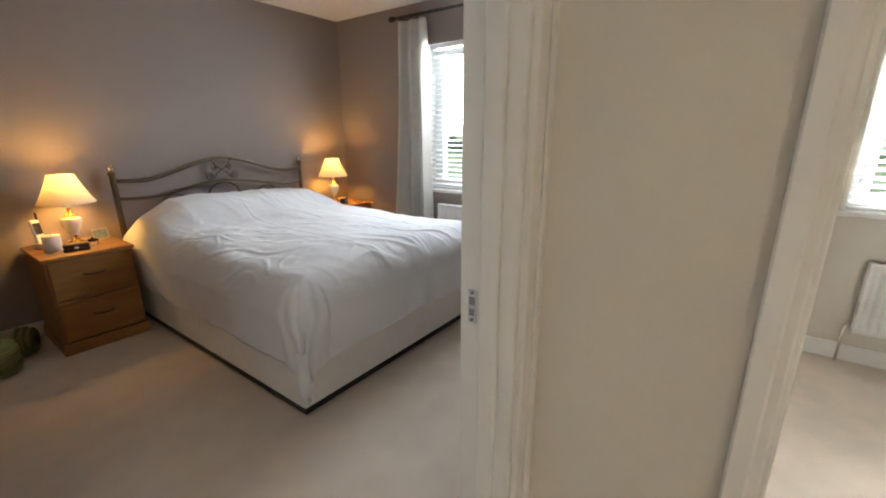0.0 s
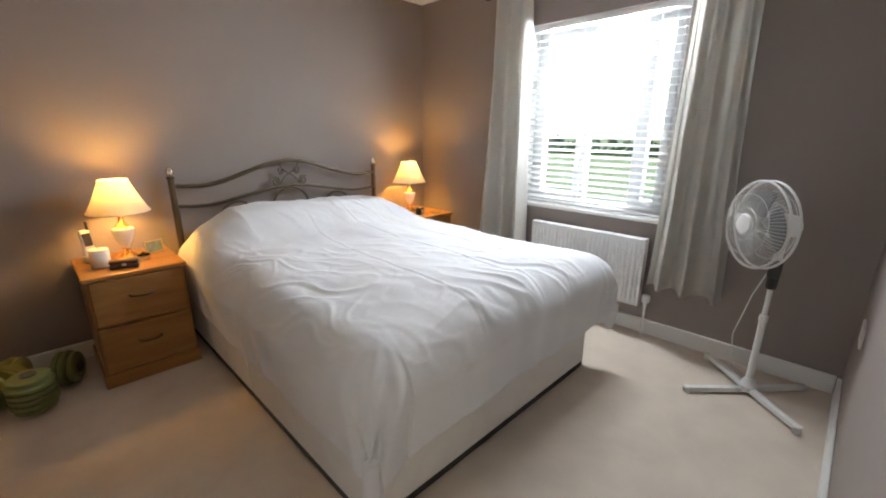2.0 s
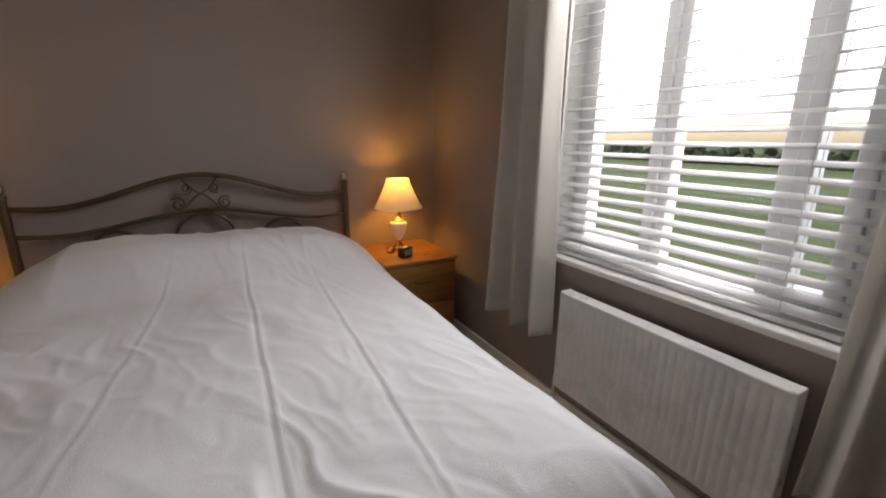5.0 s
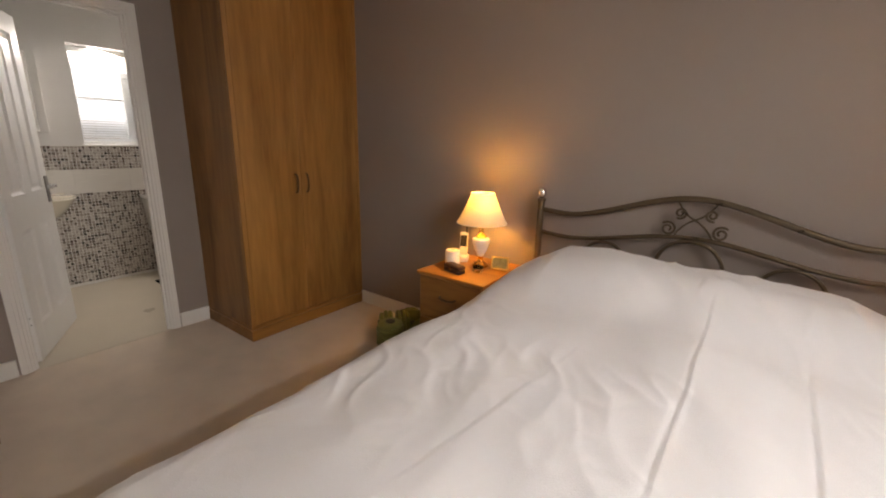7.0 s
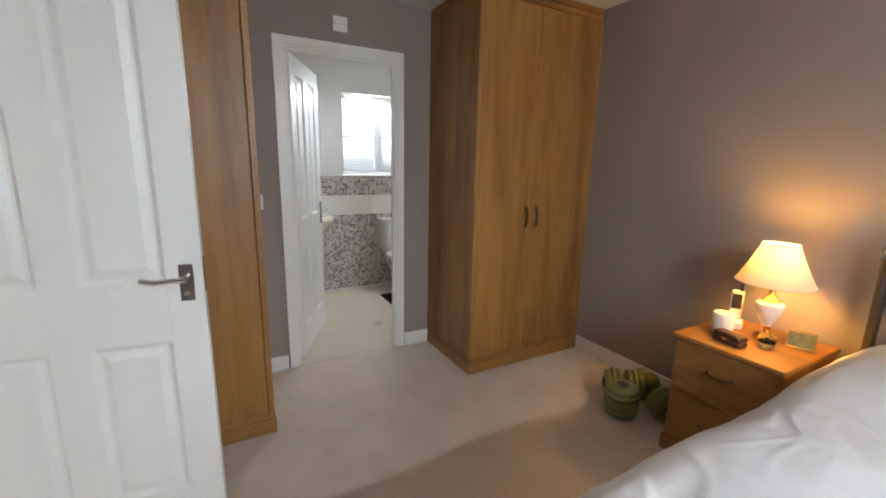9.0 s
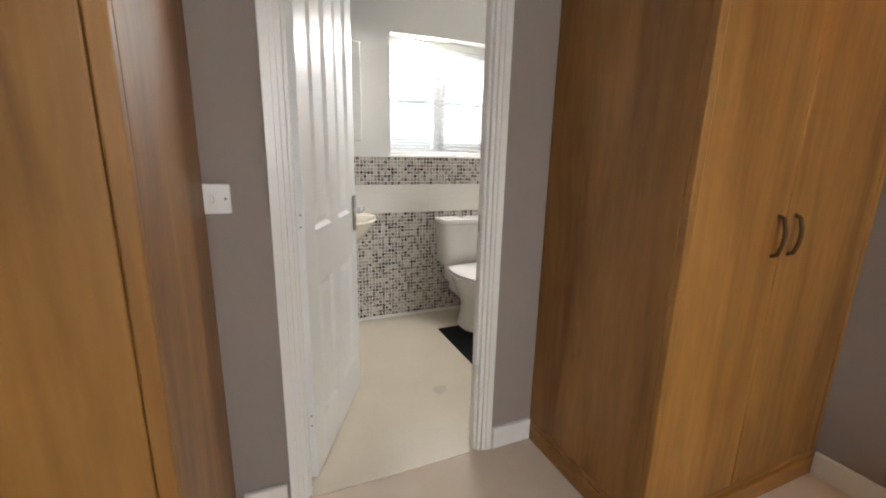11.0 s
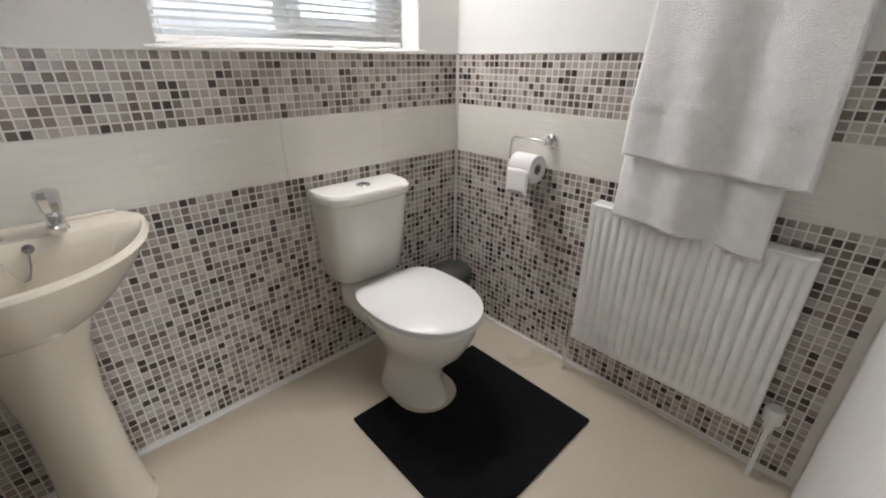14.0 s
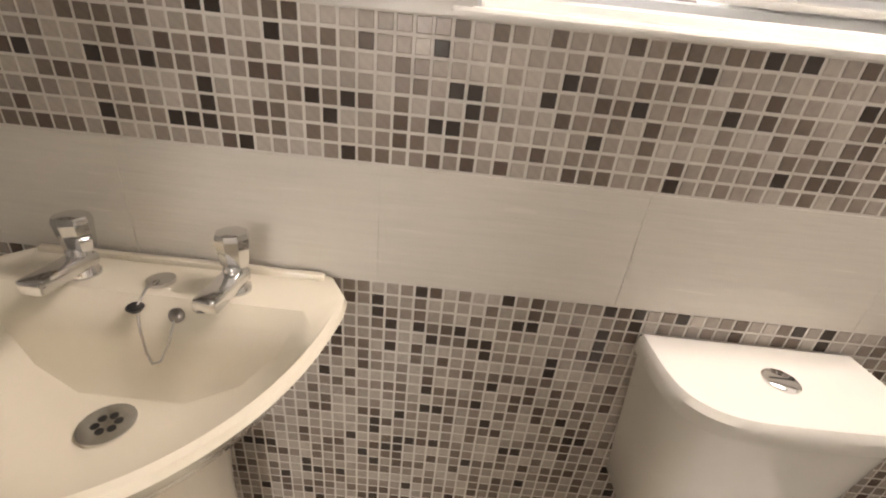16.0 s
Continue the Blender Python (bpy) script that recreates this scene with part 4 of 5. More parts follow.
candle(-2.545, -0.30, 0.60)
cordless_phone(-2.56, -0.17, 0.60)
spectacle_case(-2.46, -0.40, 0.60)
photo_frame(-2.285, -0.20, 0.60)
lidded_box(-2.36, -0.31, 0.60, GLASS, "small clear glass trinket pot")
alarm_clock(-0.385, -0.385, 0.60)
lidded_box(-0.43, -0.27, 0.60, BRASS, "small brass trinket pot by the lamp", 0.026)


def coaster(x, y):
    th = thing("coaster", (x, y, 0.60), "round wooden coaster with a brass rim", "coaster")
    bm = bmesh.new()
    lathe(bm, [(0.042, 0), (0.045, 0.002), (0.045, 0.006), (0.04, 0.007)], n=28)
    part("disc", bm, OAK_X, th, smooth=True)
    bm = bmesh.new()
    tube(bm, [(0.044 * math.cos(a), 0.044 * math.sin(a), 0.006) for a in np.linspace(0, 6.2832, 37)], 0.002, 6)
    part("rim", bm, BRASS, th, smooth=True)


coaster(-0.235, -0.42)


def dumbbell(m, gap, label):
    th = new("dumbbell")
    th.matrix_basis = m
    tagged(th, label, "dumbbell", "dumbbells on the floor")
    bm = bmesh.new()
    tube(bm, [(0, 0, -0.08), (0, 0, 0.08)], 0.015, 14)
    part("grip", bm, GREY_RUBBER, th, "dark rubber grip", True)
    for s in (-1, 1):
        for k, r in enumerate((0.088, 0.09, 0.078)):
            z0 = s * (gap + k * 0.03)
            z1 = z0 + s * 0.027
            bm = bmesh.new()
            pr = [(0.02, z0), (r - 0.008, z0), (r, z0 + s * 0.006), (r, z1 - s * 0.006), (r - 0.008, z1), (0.02, z1)]
            lathe(bm, pr, n=30)
            part("weight_plate", bm, GREEN, th, "olive green weight plate", True)
        bm = bmesh.new()
        lathe(bm, [(0.03, s * (gap + 0.088)), (0.03, s * (gap + 0.095)), (0.018, s * (gap + 0.1))], n=16)
        part("end_cap", bm, GREY_RUBBER, th, "", True)
    return th


dumbbell(pose(-2.905, -0.46, 0.101), 0.0, "olive green dumbbell standing on end on the carpet")
dumbbell(pose(-2.87, -0.235, 0.091, 0, 90, -25), 0.07, "olive green dumbbell lying against the skirting")
dumbbell(pose(-3.02, -0.30, 0.091, 0, 90, 50), 0.015, "olive green dumbbell lying beside the upright one")


# ---- bedroom: wardrobes ----
def wardrobe(y0, y1, x1, label, seam):
    x0 = WEST + 0.002
    th = thing("wardrobe", ((x0 + x1) / 2, (y0 + y1) / 2, 0), label, "wardrobe", "fitted oak wardrobes")
    inv = pose(-(x0 + x1) / 2, -(y0 + y1) / 2, 0)

    def p(name, bm, mat, label="", parent=None, smooth=False):
        bm.transform(inv)
        return part(name, bm, mat, parent or th, label, smooth)
    f = x1 - 0.03
    p("carcass", boxes(((x0, y0, 0.1), (f, y1, H - 0.07)), bevel=0.002), OAK_Z)
    bm = boxes(((x0, y0 - 0.006 if y0 > -2 else y0, 0.0), (x1, y1 + (0.006 if y0 < -2 else 0), 0.075)), bevel=0.004, seg=2)
    box(bm, (x0, y0, 0.075), (x1 - 0.012, y1, 0.1), 0.006, 2)
    p("plinth", bm, OAK_Y, "moulded oak plinth")
    bm = boxes(((x0, y0 - (0.0 if y0 < -2 else 0.002), H - 0.07), (x1 - 0.012, y1, H - 0.035)), bevel=0.008, seg=2)
    box(bm, (x0, y0, H - 0.035), (x1, y1, H - 0.001), 0.006, 2)
    p("cornice", bm, OAK_Y, "moulded oak cornice")
    edges = [y0 + 0.03, seam, y1 - 0.03]
    for a, b, hs in ((edges[0], edges[1] - 0.0015, 1), (edges[1] + 0.0015, edges[2], -1)):
        d = p("wardrobe_door", boxes(((f + 0.001, a, 0.105), (f + 0.021, b, H - 0.075)), bevel=0.0035, seg=2), OAK_Z)
        hy = b - 0.04 if hs > 0 else a + 0.04
        bm = bmesh.new()
        z = 1.016
        tube(bm, [(f + 0.02, hy, z - 0.062), (f + 0.036, hy, z - 0.056), (f + 0.045, hy, z - 0.025), (f + 0.047, hy, z), (f + 0.045, hy, z + 0.025), (f + 0.036, hy, z + 0.056), (f + 0.02, hy, z + 0.062)], 0.0065, 10)
        p("door_pull", bm, HANDLE, "dark bronze bow handle", d, True)
    for y in (edges[0] - 0.016, edges[2] + 0.016):
        p("front_stile", boxes(((f, y - 0.014, 0.1), (f + 0.024, y + 0.014, H - 0.07)), bevel=0.004, seg=2), OAK_Z)


wardrobe(-0.965, -0.003, -3.66, "tall honey oak wardrobe with two plain doors, beside the bed wall", -0.525)
wardrobe(SOUTH + 0.003, -2.145, -3.607, "tall honey oak wardrobe with two doors, behind the bedroom door", -2.62)


# ---- bedroom: curtains, radiator, fan ----
def curtain(name_label, y0, y1, b0, b1, z0, z1, folds, seed, outer):
    rnd = random.Random(seed)
    ph = [rnd.uniform(0, 6) for _ in range(4)]

    def f(u, v):
        top, bot = y0 + (y1 - y0) * u, b0 + (b1 - b0) * u
        k = v ** 1.3
        y = top + (bot - top) * k
        a = 2 * math.pi * (folds * u + 0.09 * math.sin(ph[0] + 5 * u) * (1 + v))
        amp = 0.03 + 0.024 * v
        x = -0.085 - amp * math.sin(a + ph[1]) - 0.004 * math.sin(2.3 * a + ph[2] + v)
        y += 0.010 * math.cos(a) * v + 0.012 * noise.noise(Vector((u * 4, v * 3, seed)))
        x += 0.012 * noise.noise(Vector((u * 5, v * 2, seed + 3)))
        if v < 0.05:
            x = -0.085 + (x + 0.085) * (0.55 + 9 * v)
        z = z1 - (z1 - z0) * v - 0.004 * math.sin(a) * v
        x = min(x, -0.024)
        # the outer edge turns back to the wall
        e = max(0.0, 1 - abs(u - outer) / 0.1) ** 2
        return Vector((x * (1 - e) - 0.008 * e, y, z))
    bm = bmesh.new()
    sheet(bm, f, 96, 60)
    ob = mesh_object("curtain", bm, CURTAIN, True)
    solid(ob, 0.004, 0)
    tagged(ob, name_label, "curtain", "bedroom curtains")
    return ob


curtain("cream lined curtain drawn aside, nearer the bed", -1.20, -0.87, -1.25, -0.745, 0.40, 2.205, 3, 2, 1.0)
curtain("cream lined curtain drawn aside, beside the fan", -2.50, -2.23, -2.58, -2.19, 0.355, 2.205, 3, 8, 0.0)


def curtain_pole():
    th = thing("curtain_pole", (-0.085, -1.69, 2.235), "dark metal curtain pole over the window", "curtain pole")
    bm = bmesh.new()
    tube(bm, [(0, -0.86, 0), (0, 0.84, 0)], 0.0125, 14)
    part("pole", bm, BLACK, th, smooth=True)
    for y in (-0.88, 0.86):
        bm = bmesh.new()
        lathe(bm, [(0.013, -0.03), (0.02, -0.025), (0.024, 0.0), (0.02, 0.022), (0.008, 0.03)], n=18)
        bm.transform(pose(0, y, 0, 90))
        part("finial", bm, BLACK, th, smooth=True)
    for y in (-0.8, 0.0, 0.79):
        bm = bmesh.new()
        tube(bm, [(0.083, y, 0), (0.0, y, 0)], 0.007, 10)
        part("bracket", bm, BLACK, th, smooth=True)
    for y in [-0.78 + 0.055 * k for k in range(5)] + [0.52 + 0.06 * k for k in range(5)]:
        bm = bmesh.new()
        tube(bm, [(0.02 * math.cos(a), y, 0.02 * math.sin(a) - 0.006) for a in np.linspace(0, 6.2832, 25)], 0.003, 6)
        part("curtain_ring", bm, BLACK, th, smooth=True)


curtain_pole()


def radiator(at, turn, w, h, label, pitch=0.036):
    """A panel radiator; its back to the wall at y=0, its face towards -y."""
    th = thing("radiator", at, label, "radiator", "panel radiators", turn)
    bm = bmesh.new()
    n = int((w - 0.05) / pitch)
    m = 8 * n

    def prof(k):
        u = k / m
        x = -w / 2 + 0.02 + (w - 0.04) * u
        s = 0.5 + 0.5 * math.cos(2 * math.pi * n * u)
        return x, -0.083 - 0.010 * (1 - s ** 3)
    xs = [prof(k) for k in range(m + 1)]
    lv = [(0.012, 0.0), (0.03, 0.0), (0.05, 1.0), (h - 0.05, 1.0), (h - 0.03, 0.0), (h - 0.012, 0.0)]
    g = [[bm.verts.new((x, -0.088 + (y + 0.088) * k, z)) for x, y in xs] for z, k in lv]
    for a, b in zip(g, g[1:]):
        for k in range(m):
            bm.faces.new((a[k], a[k + 1], b[k + 1], b[k]))
    part("front_panel", bm, RAD, th, "white ribbed front panel", True)
    bm = boxes(((-w / 2, -0.088, 0), (-w / 2 + 0.021, -0.03, h)), ((w / 2 - 0.021, -0.088, 0), (w / 2, -0.03, h)),
               ((-w / 2 + 0.021, -0.0875, 0), (w / 2 - 0.021, -0.03, 0.013)), bevel=0.005, seg=2)
    part("casing", bm, RAD, th)
    bm = boxes(((-w / 2 + 0.02, -0.05, 0.015), (w / 2 - 0.02, -0.032, h - 0.015)), bevel=0.004)
    part("back_panel", bm, RAD, th)
    part("top_grille", boxes(((-w / 2 + 0.01, -0.09, h - 0.014), (w / 2 - 0.01, -0.028, h - 0.003)), bevel=0.003), RAD, th)
    for x in (-w * 0.33, w * 0.33):
        part("bracket", boxes(((x - 0.015, -0.032, 0.08), (x + 0.015, 0.0, h - 0.08))), RAD, th)
    bm = bmesh.new()
    lathe(bm, [(0.010, -0.02), (0.012, 0.01), (0.024, 0.014), (0.026, 0.05), (0.022, 0.06), (0.012, 0.064)], (w / 2 + 0.035, -0.05, 0.02), 18)
    v = part("valve", bm, FAN_WHITE, th, "white thermostatic valve", True)
    for x in (-w / 2 - 0.03, w / 2 + 0.035):
        bm = bmesh.new()
        tube(bm, [(x, -0.05, -at[2] + 0.002), (x, -0.05, 0.025), (x * 0.97, -0.05, 0.035)], 0.0075, 10)
        part("pipe", bm, CHROME if x < 0 else RAD, th, smooth=True)
    return th


radiator((-0.001, -1.735, 0.20), -90, 0.83, 0.45, "white panel radiator under the bedroom window", 0.028)
radiator((-4.79, EN - 0.006, 0.2), 0, 0.60, 0.555, "white ribbed panel radiator on the ensuite wall", 0.0285)
radiator((-0.001, -4.75, 0.20), -90, 1.15, 0.4, "white panel radiator under the spare room window")


def pedestal_fan():
    th = thing("pedestal_fan", (-0.307, -2.81, 0), "white pedestal fan with crossed feet, at rest", "fan")
    for ex, ey, zz in ((-0.215, 0.22, 0.02), (0.225, -0.2, 0.02), (-0.21, -0.222, 0.028), (0.222, 0.228, 0.028)):
        d = Vector((ex, ey, 0))
        q = Vector((-ey, ex, 0)).normalized() * 0.017
        bm = bmesh.new()
        r1 = [(0, 0, 0), (0, 0, 0)]
        rings = []
        for k, hh in ((0.06, 0.024), (0.95, 0.018), (1.0, 0.012)):
            c = d * k
            rings.append([c + q + Vector((0, 0, zz - hh / 2)), c - q + Vector((0, 0, zz - hh / 2)), c - q * 0.7 + Vector((0, 0, zz + hh / 2)), c + q * 0.7 + Vector((0, 0, zz + hh / 2))])
        loft(bm, rings)
        leg = part("leg", bm, FAN_WHITE, th)
        bm = bmesh.new()
        lathe(bm, [(0.016, 0.0), (0.018, 0.006), (0.018, zz + 0.008), (0.012, zz + 0.013)], d, 14)
        part("foot", bm, FAN_WHITE, leg, smooth=True)
    bm = bmesh.new()
    lathe(bm, [(0.04, 0.02), (0.042, 0.045), (0.03, 0.06), (0.02, 0.085)], n=20)
    part("hub", bm, FAN_WHITE, th, smooth=True)
    bm = bmesh.new()
    lathe(bm, [(0.0155, 0.06), (0.0155, 0.40), (0.019, 0.402), (0.019, 0.43), (0.011, 0.434), (0.011, 0.62)], n=18)
    part("pole", bm, FAN_WHITE, th, smooth=True)
    bm = bmesh.new()
    lathe(bm, [(0.018, 0.57), (0.022, 0.575), (0.024, 0.625), (0.018, 0.635)], n=18)
    part("height_collar", bm, GREY_RUBBER, th, "dark grey height collar", True)
    part("control_box", boxes(((-0.03, -0.025, 0.63), (0.03, 0.025, 0.715)), bevel=0.008, seg=2), GREY_RUBBER, th, "dark grey control box")
    face = Vector((-0.68, 0.73, 0.03)).normalized()
    rot = face.to_track_quat("Z", "Y").to_matrix().to_4x4()
    c0 = Vector((-0.012, 0.025, 0.878))
    M = Matrix.Translation(c0) @ rot
    bm = bmesh.new()
    lathe(bm, [(0.03, -0.09), (0.05, -0.075), (0.058, -0.03), (0.058, 0.03), (0.045, 0.045)], n=24)
    bm.transform(M)
    motor = part("fan_head", bm, FAN_WHITE, th, "white plastic fan housing", True)
    part("neck", boxes(((-0.018, -0.018, 0.70), (0.018, 0.018, 0.86)), bevel=0.006, seg=2), FAN_WHITE, th)
    bm = bmesh.new()
    R = 0.2
    for z, r in ((0.06, R), (0.10, R)):
        tube(bm, [(r * math.cos(a), r * math.sin(a), z) for a in np.linspace(0, 2 * math.pi, 65)], 0.0055, 8)
    bm.transform(M)
    g = part("guard_rim", bm, FAN_WHITE, th, "white guard rim", True)
    for back in (0, 1):
        bm = bmesh.new()
        for k in range(72):
            a = 2 * math.pi * k / 72
            ca, sa = math.cos(a), math.sin(a)
            if back:
                pts = [(0.05 * ca, 0.05 * sa, 0.025), (0.14 * ca, 0.14 * sa, 0.03), (R * ca, R * sa, 0.06)]
            else:
                pts = [(0.04 * ca, 0.04 * sa, 0.152), (0.1 * ca, 0.1 * sa, 0.15), (0.17 * ca, 0.17 * sa, 0.135), (R * ca, R * sa, 0.10)]
            tube(bm, pts, 0.0013, 4)
        for r, z in (((0.1, 0.027), (0.155, 0.035)) if back else ((0.075, 0.152), (0.14, 0.145))):
            tube(bm, [(r * math.cos(a), r * math.sin(a), z) for a in np.linspace(0, 2 * math.pi, 41)], 0.0016, 5)
        bm.transform(M)
        ob = part("wire_guard", bm, FAN_WHITE, g)
        tagged(ob, "white wire guard", kind="stuff")
    bm = bmesh.new()
    lathe(bm, [(0.048, 0.148), (0.05, 0.153), (0.044, 0.16), (0.02, 0.163)], n=28)
    bm.transform(M)
    part("guard_badge", bm, FAN_WHITE, g, "white round centre badge", True)
    for k in range(3):
        bm = bmesh.new()

        def f(u, v, k=k):
            a = 2 * math.pi * k / 3 + (u - 0.5) * (1.15 + 0.5 * v)
            r = 0.035 + 0.13 * v * (1 - 0.12 * (2 * u - 1) ** 2)
            return M @ Vector((r * math.cos(a), r * math.sin(a), 0.085 + 0.04 * (u - 0.5)))
        sheet(bm, f, 10, 10)
        b = part("blade", bm, FAN_BLADE, th, "smoky grey fan blade", True)
        solid(b, 0.003, 0)
    bm = bmesh.new()
    lathe(bm, [(0.036, 0.05), (0.036, 0.115), (0.02, 0.125)], n=20)
    bm.transform(M)
    part("blade_hub", bm, FAN_BLADE, th, "", True)
    bm = bmesh.new()
    tube(bm, [(0.02, 0.02, 0.66), (0.07, 0.07, 0.5), (0.10, 0.12, 0.25), (0.12, 0.1, 0.06), (0.15, -0.02, 0.005), (0.2, -0.15, 0.005), (0.27, -0.24, 0.006)], 0.003, 8)
    part("cable", bm, FAN_WHITE, th, "white mains cable", True)


pedestal_fan()


# fixture added round the landing bulb; it stays out of view
def added_ceiling_light():
    th = thing("added_ceiling_light", (-3.5, -4.5, H), "unseen round ceiling light with an open ring shade, added to light the landing", "ceiling light")
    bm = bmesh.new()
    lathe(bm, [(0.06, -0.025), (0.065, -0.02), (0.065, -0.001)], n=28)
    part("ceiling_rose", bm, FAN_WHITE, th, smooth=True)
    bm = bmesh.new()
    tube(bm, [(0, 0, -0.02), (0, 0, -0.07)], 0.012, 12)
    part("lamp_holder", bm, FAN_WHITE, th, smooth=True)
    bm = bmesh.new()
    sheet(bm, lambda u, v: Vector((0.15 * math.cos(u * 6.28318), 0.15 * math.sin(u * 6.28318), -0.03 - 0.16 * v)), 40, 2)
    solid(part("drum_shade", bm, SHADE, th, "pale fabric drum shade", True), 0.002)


added_ceiling_light()


def wall_plate(name, at, turn, w, h, label, category, rockers=1):
    th = thing(name, at, label, category, turn=turn)
    part("plate", boxes(((-w / 2, -0.009, -h / 2), (w / 2, 0, h / 2)), bevel=0.003, seg=2), GLOSS, th)
    for k in range(rockers):
        x = (k - (rockers - 1) / 2) * 0.03
        part("rocker", boxes(((x - 0.006, -0.012, -0.012), (x + 0.006, -0.008, 0.012)), bevel=0.001), FAN_WHITE, th)
    for sx in (-1, 1):
        bm = bmesh.new()
        lathe(bm, [(0.004, 0), (0.003, 0.0012)], n=10)
        bm.transform(pose(sx * w * 0.36, -0.009, 0, 90))
        part("screw", bm, NICKEL, th)


wall_plate("light_switch", (WEST, -2.125, 1.10), 90, 0.1, 0.086, "white plastic light switch by the ensuite door", "switch", 1)
wall_plate("junction_box", (WEST, -1.579, 2.161), 90, 0.086, 0.086, "white square blanking plate above the ensuite door", "wall box", 0)
wall_plate("power_socket", (-0.433, SOUTH, 0.50), 180, 0.146, 0.086, "white double power socket near the fan", "socket", 2)


# ---- ensuite ----
def lathe_oval(bm, rings, n=40, back=0.75):
    """Rings (cx, rx_back, rx_front, ry, z) seen from above; x points out from the wall."""
    out = []
    for cx, rb, rf, ry, z in rings:
        r = []
        for k in range(n):
            a = 2 * math.pi * k / n
            c, s = math.cos(a), math.sin(a)
            rx = rf if c > 0 else rb
            e = back if c < 0 else 1.0
            r.append((cx + rx * (abs(c) ** e) * (1 if c > 0 else -1), ry * (abs(s) ** e) * (1 if s > 0 else -1), z))
        out.append(r)
    return loft(bm, out)


def toilet():
    th = thing("toilet", (EW + 0.012, -0.628, 0.003), "white close-coupled toilet, seat lid closed", "toilet")
    bm = bmesh.new()
    lathe_oval(bm, [(0.34, 0.14, 0.17, 0.105, 0.0), (0.34, 0.14, 0.165, 0.10, 0.02), (0.345, 0.12, 0.135, 0.085, 0.10), (0.36, 0.12, 0.15, 0.09, 0.18),
                    (0.39, 0.16, 0.2, 0.135, 0.27), (0.40, 0.19, 0.225, 0.168, 0.345), (0.40, 0.20, 0.232, 0.178, 0.385), (0.40, 0.195, 0.225, 0.172, 0.395)])
    part("pan", bm, CERAMIC, th, smooth=True)
    bm = boxes(((0.03, -0.12, 0.27), (0.26, 0.12, 0.394)), bevel=0.03, seg=3)
    part("cistern_shelf", bm, CERAMIC, th, smooth=True)
    bm = bmesh.new()
    tube(bm, [(0.0, 0.0, 0.2), (0.1, 0.0, 0.2), (0.25, 0.0, 0.19)], 0.052, 18)
    part("waste_pipe", bm, CERAMIC, th, smooth=True)
    # cistern, bowed front
    bm = bmesh.new()

    def cis(w, d, z, n=31):
        r = []
        for k in range(n + 1):
            a = math.pi / 2 * (2 * k / n - 1)
            c, q = max(0.0, math.cos(a)), math.sin(a)
            r.append((d * c ** 0.42, w * abs(q) ** 0.5 * (1 if q > 0 else -1), z))
        return r
    loft(bm, [cis(0.138, 0.13, 0.405), cis(0.147, 0.145, 0.42), cis(0.163, 0.16, 0.58), cis(0.174, 0.172, 0.724)])
    part("cistern", bm, CERAMIC, th, smooth=True)
    bm = bmesh.new()
    loft(bm, [cis(0.178, 0.176, 0.726), cis(0.184, 0.182, 0.732), cis(0.184, 0.182, 0.755), cis(0.177, 0.174, 0.765)])
    part("cistern_lid", bm, CERAMIC, th, smooth=True)
    bm = bmesh.new()
    lathe(bm, [(0.026, 0.763), (0.026, 0.768), (0.022, 0.771)], (0.085, 0.0, 0), 24)
    bt = part("flush_button", bm, CHROME, th, "chrome dual flush button", True)
    part("button_split", boxes(((0.084, -0.02, 0.771), (0.086, 0.02, 0.7717))), BLACK, bt)
    # seat ring and closed lid
    for name, z0, z1, g in (("seat", 0.397, 0.416, 0.006), ("seat_lid", 0.418, 0.438, 0.0)):
        bm = bmesh.new()
        lathe_oval(bm, [(0.41, 0.205 - 0.006, 0.228, 0.178, z0), (0.41, 0.21, 0.236, 0.186, z0 + 0.006), (0.41, 0.21, 0.236, 0.186, z1 - 0.008), (0.41, 0.2, 0.222, 0.172, z1)], 48, 0.5)
        part(name, bm, SEAT, th, smooth=True)
    for y in (-0.075, 0.075):
        bm = bmesh.new()
        tube(bm, [(0.205, y - 0.02, 0.42), (0.205, y + 0.02, 0.42)], 0.012, 14)
        part("hinge", bm, CHROME, th, smooth=True)


toilet()


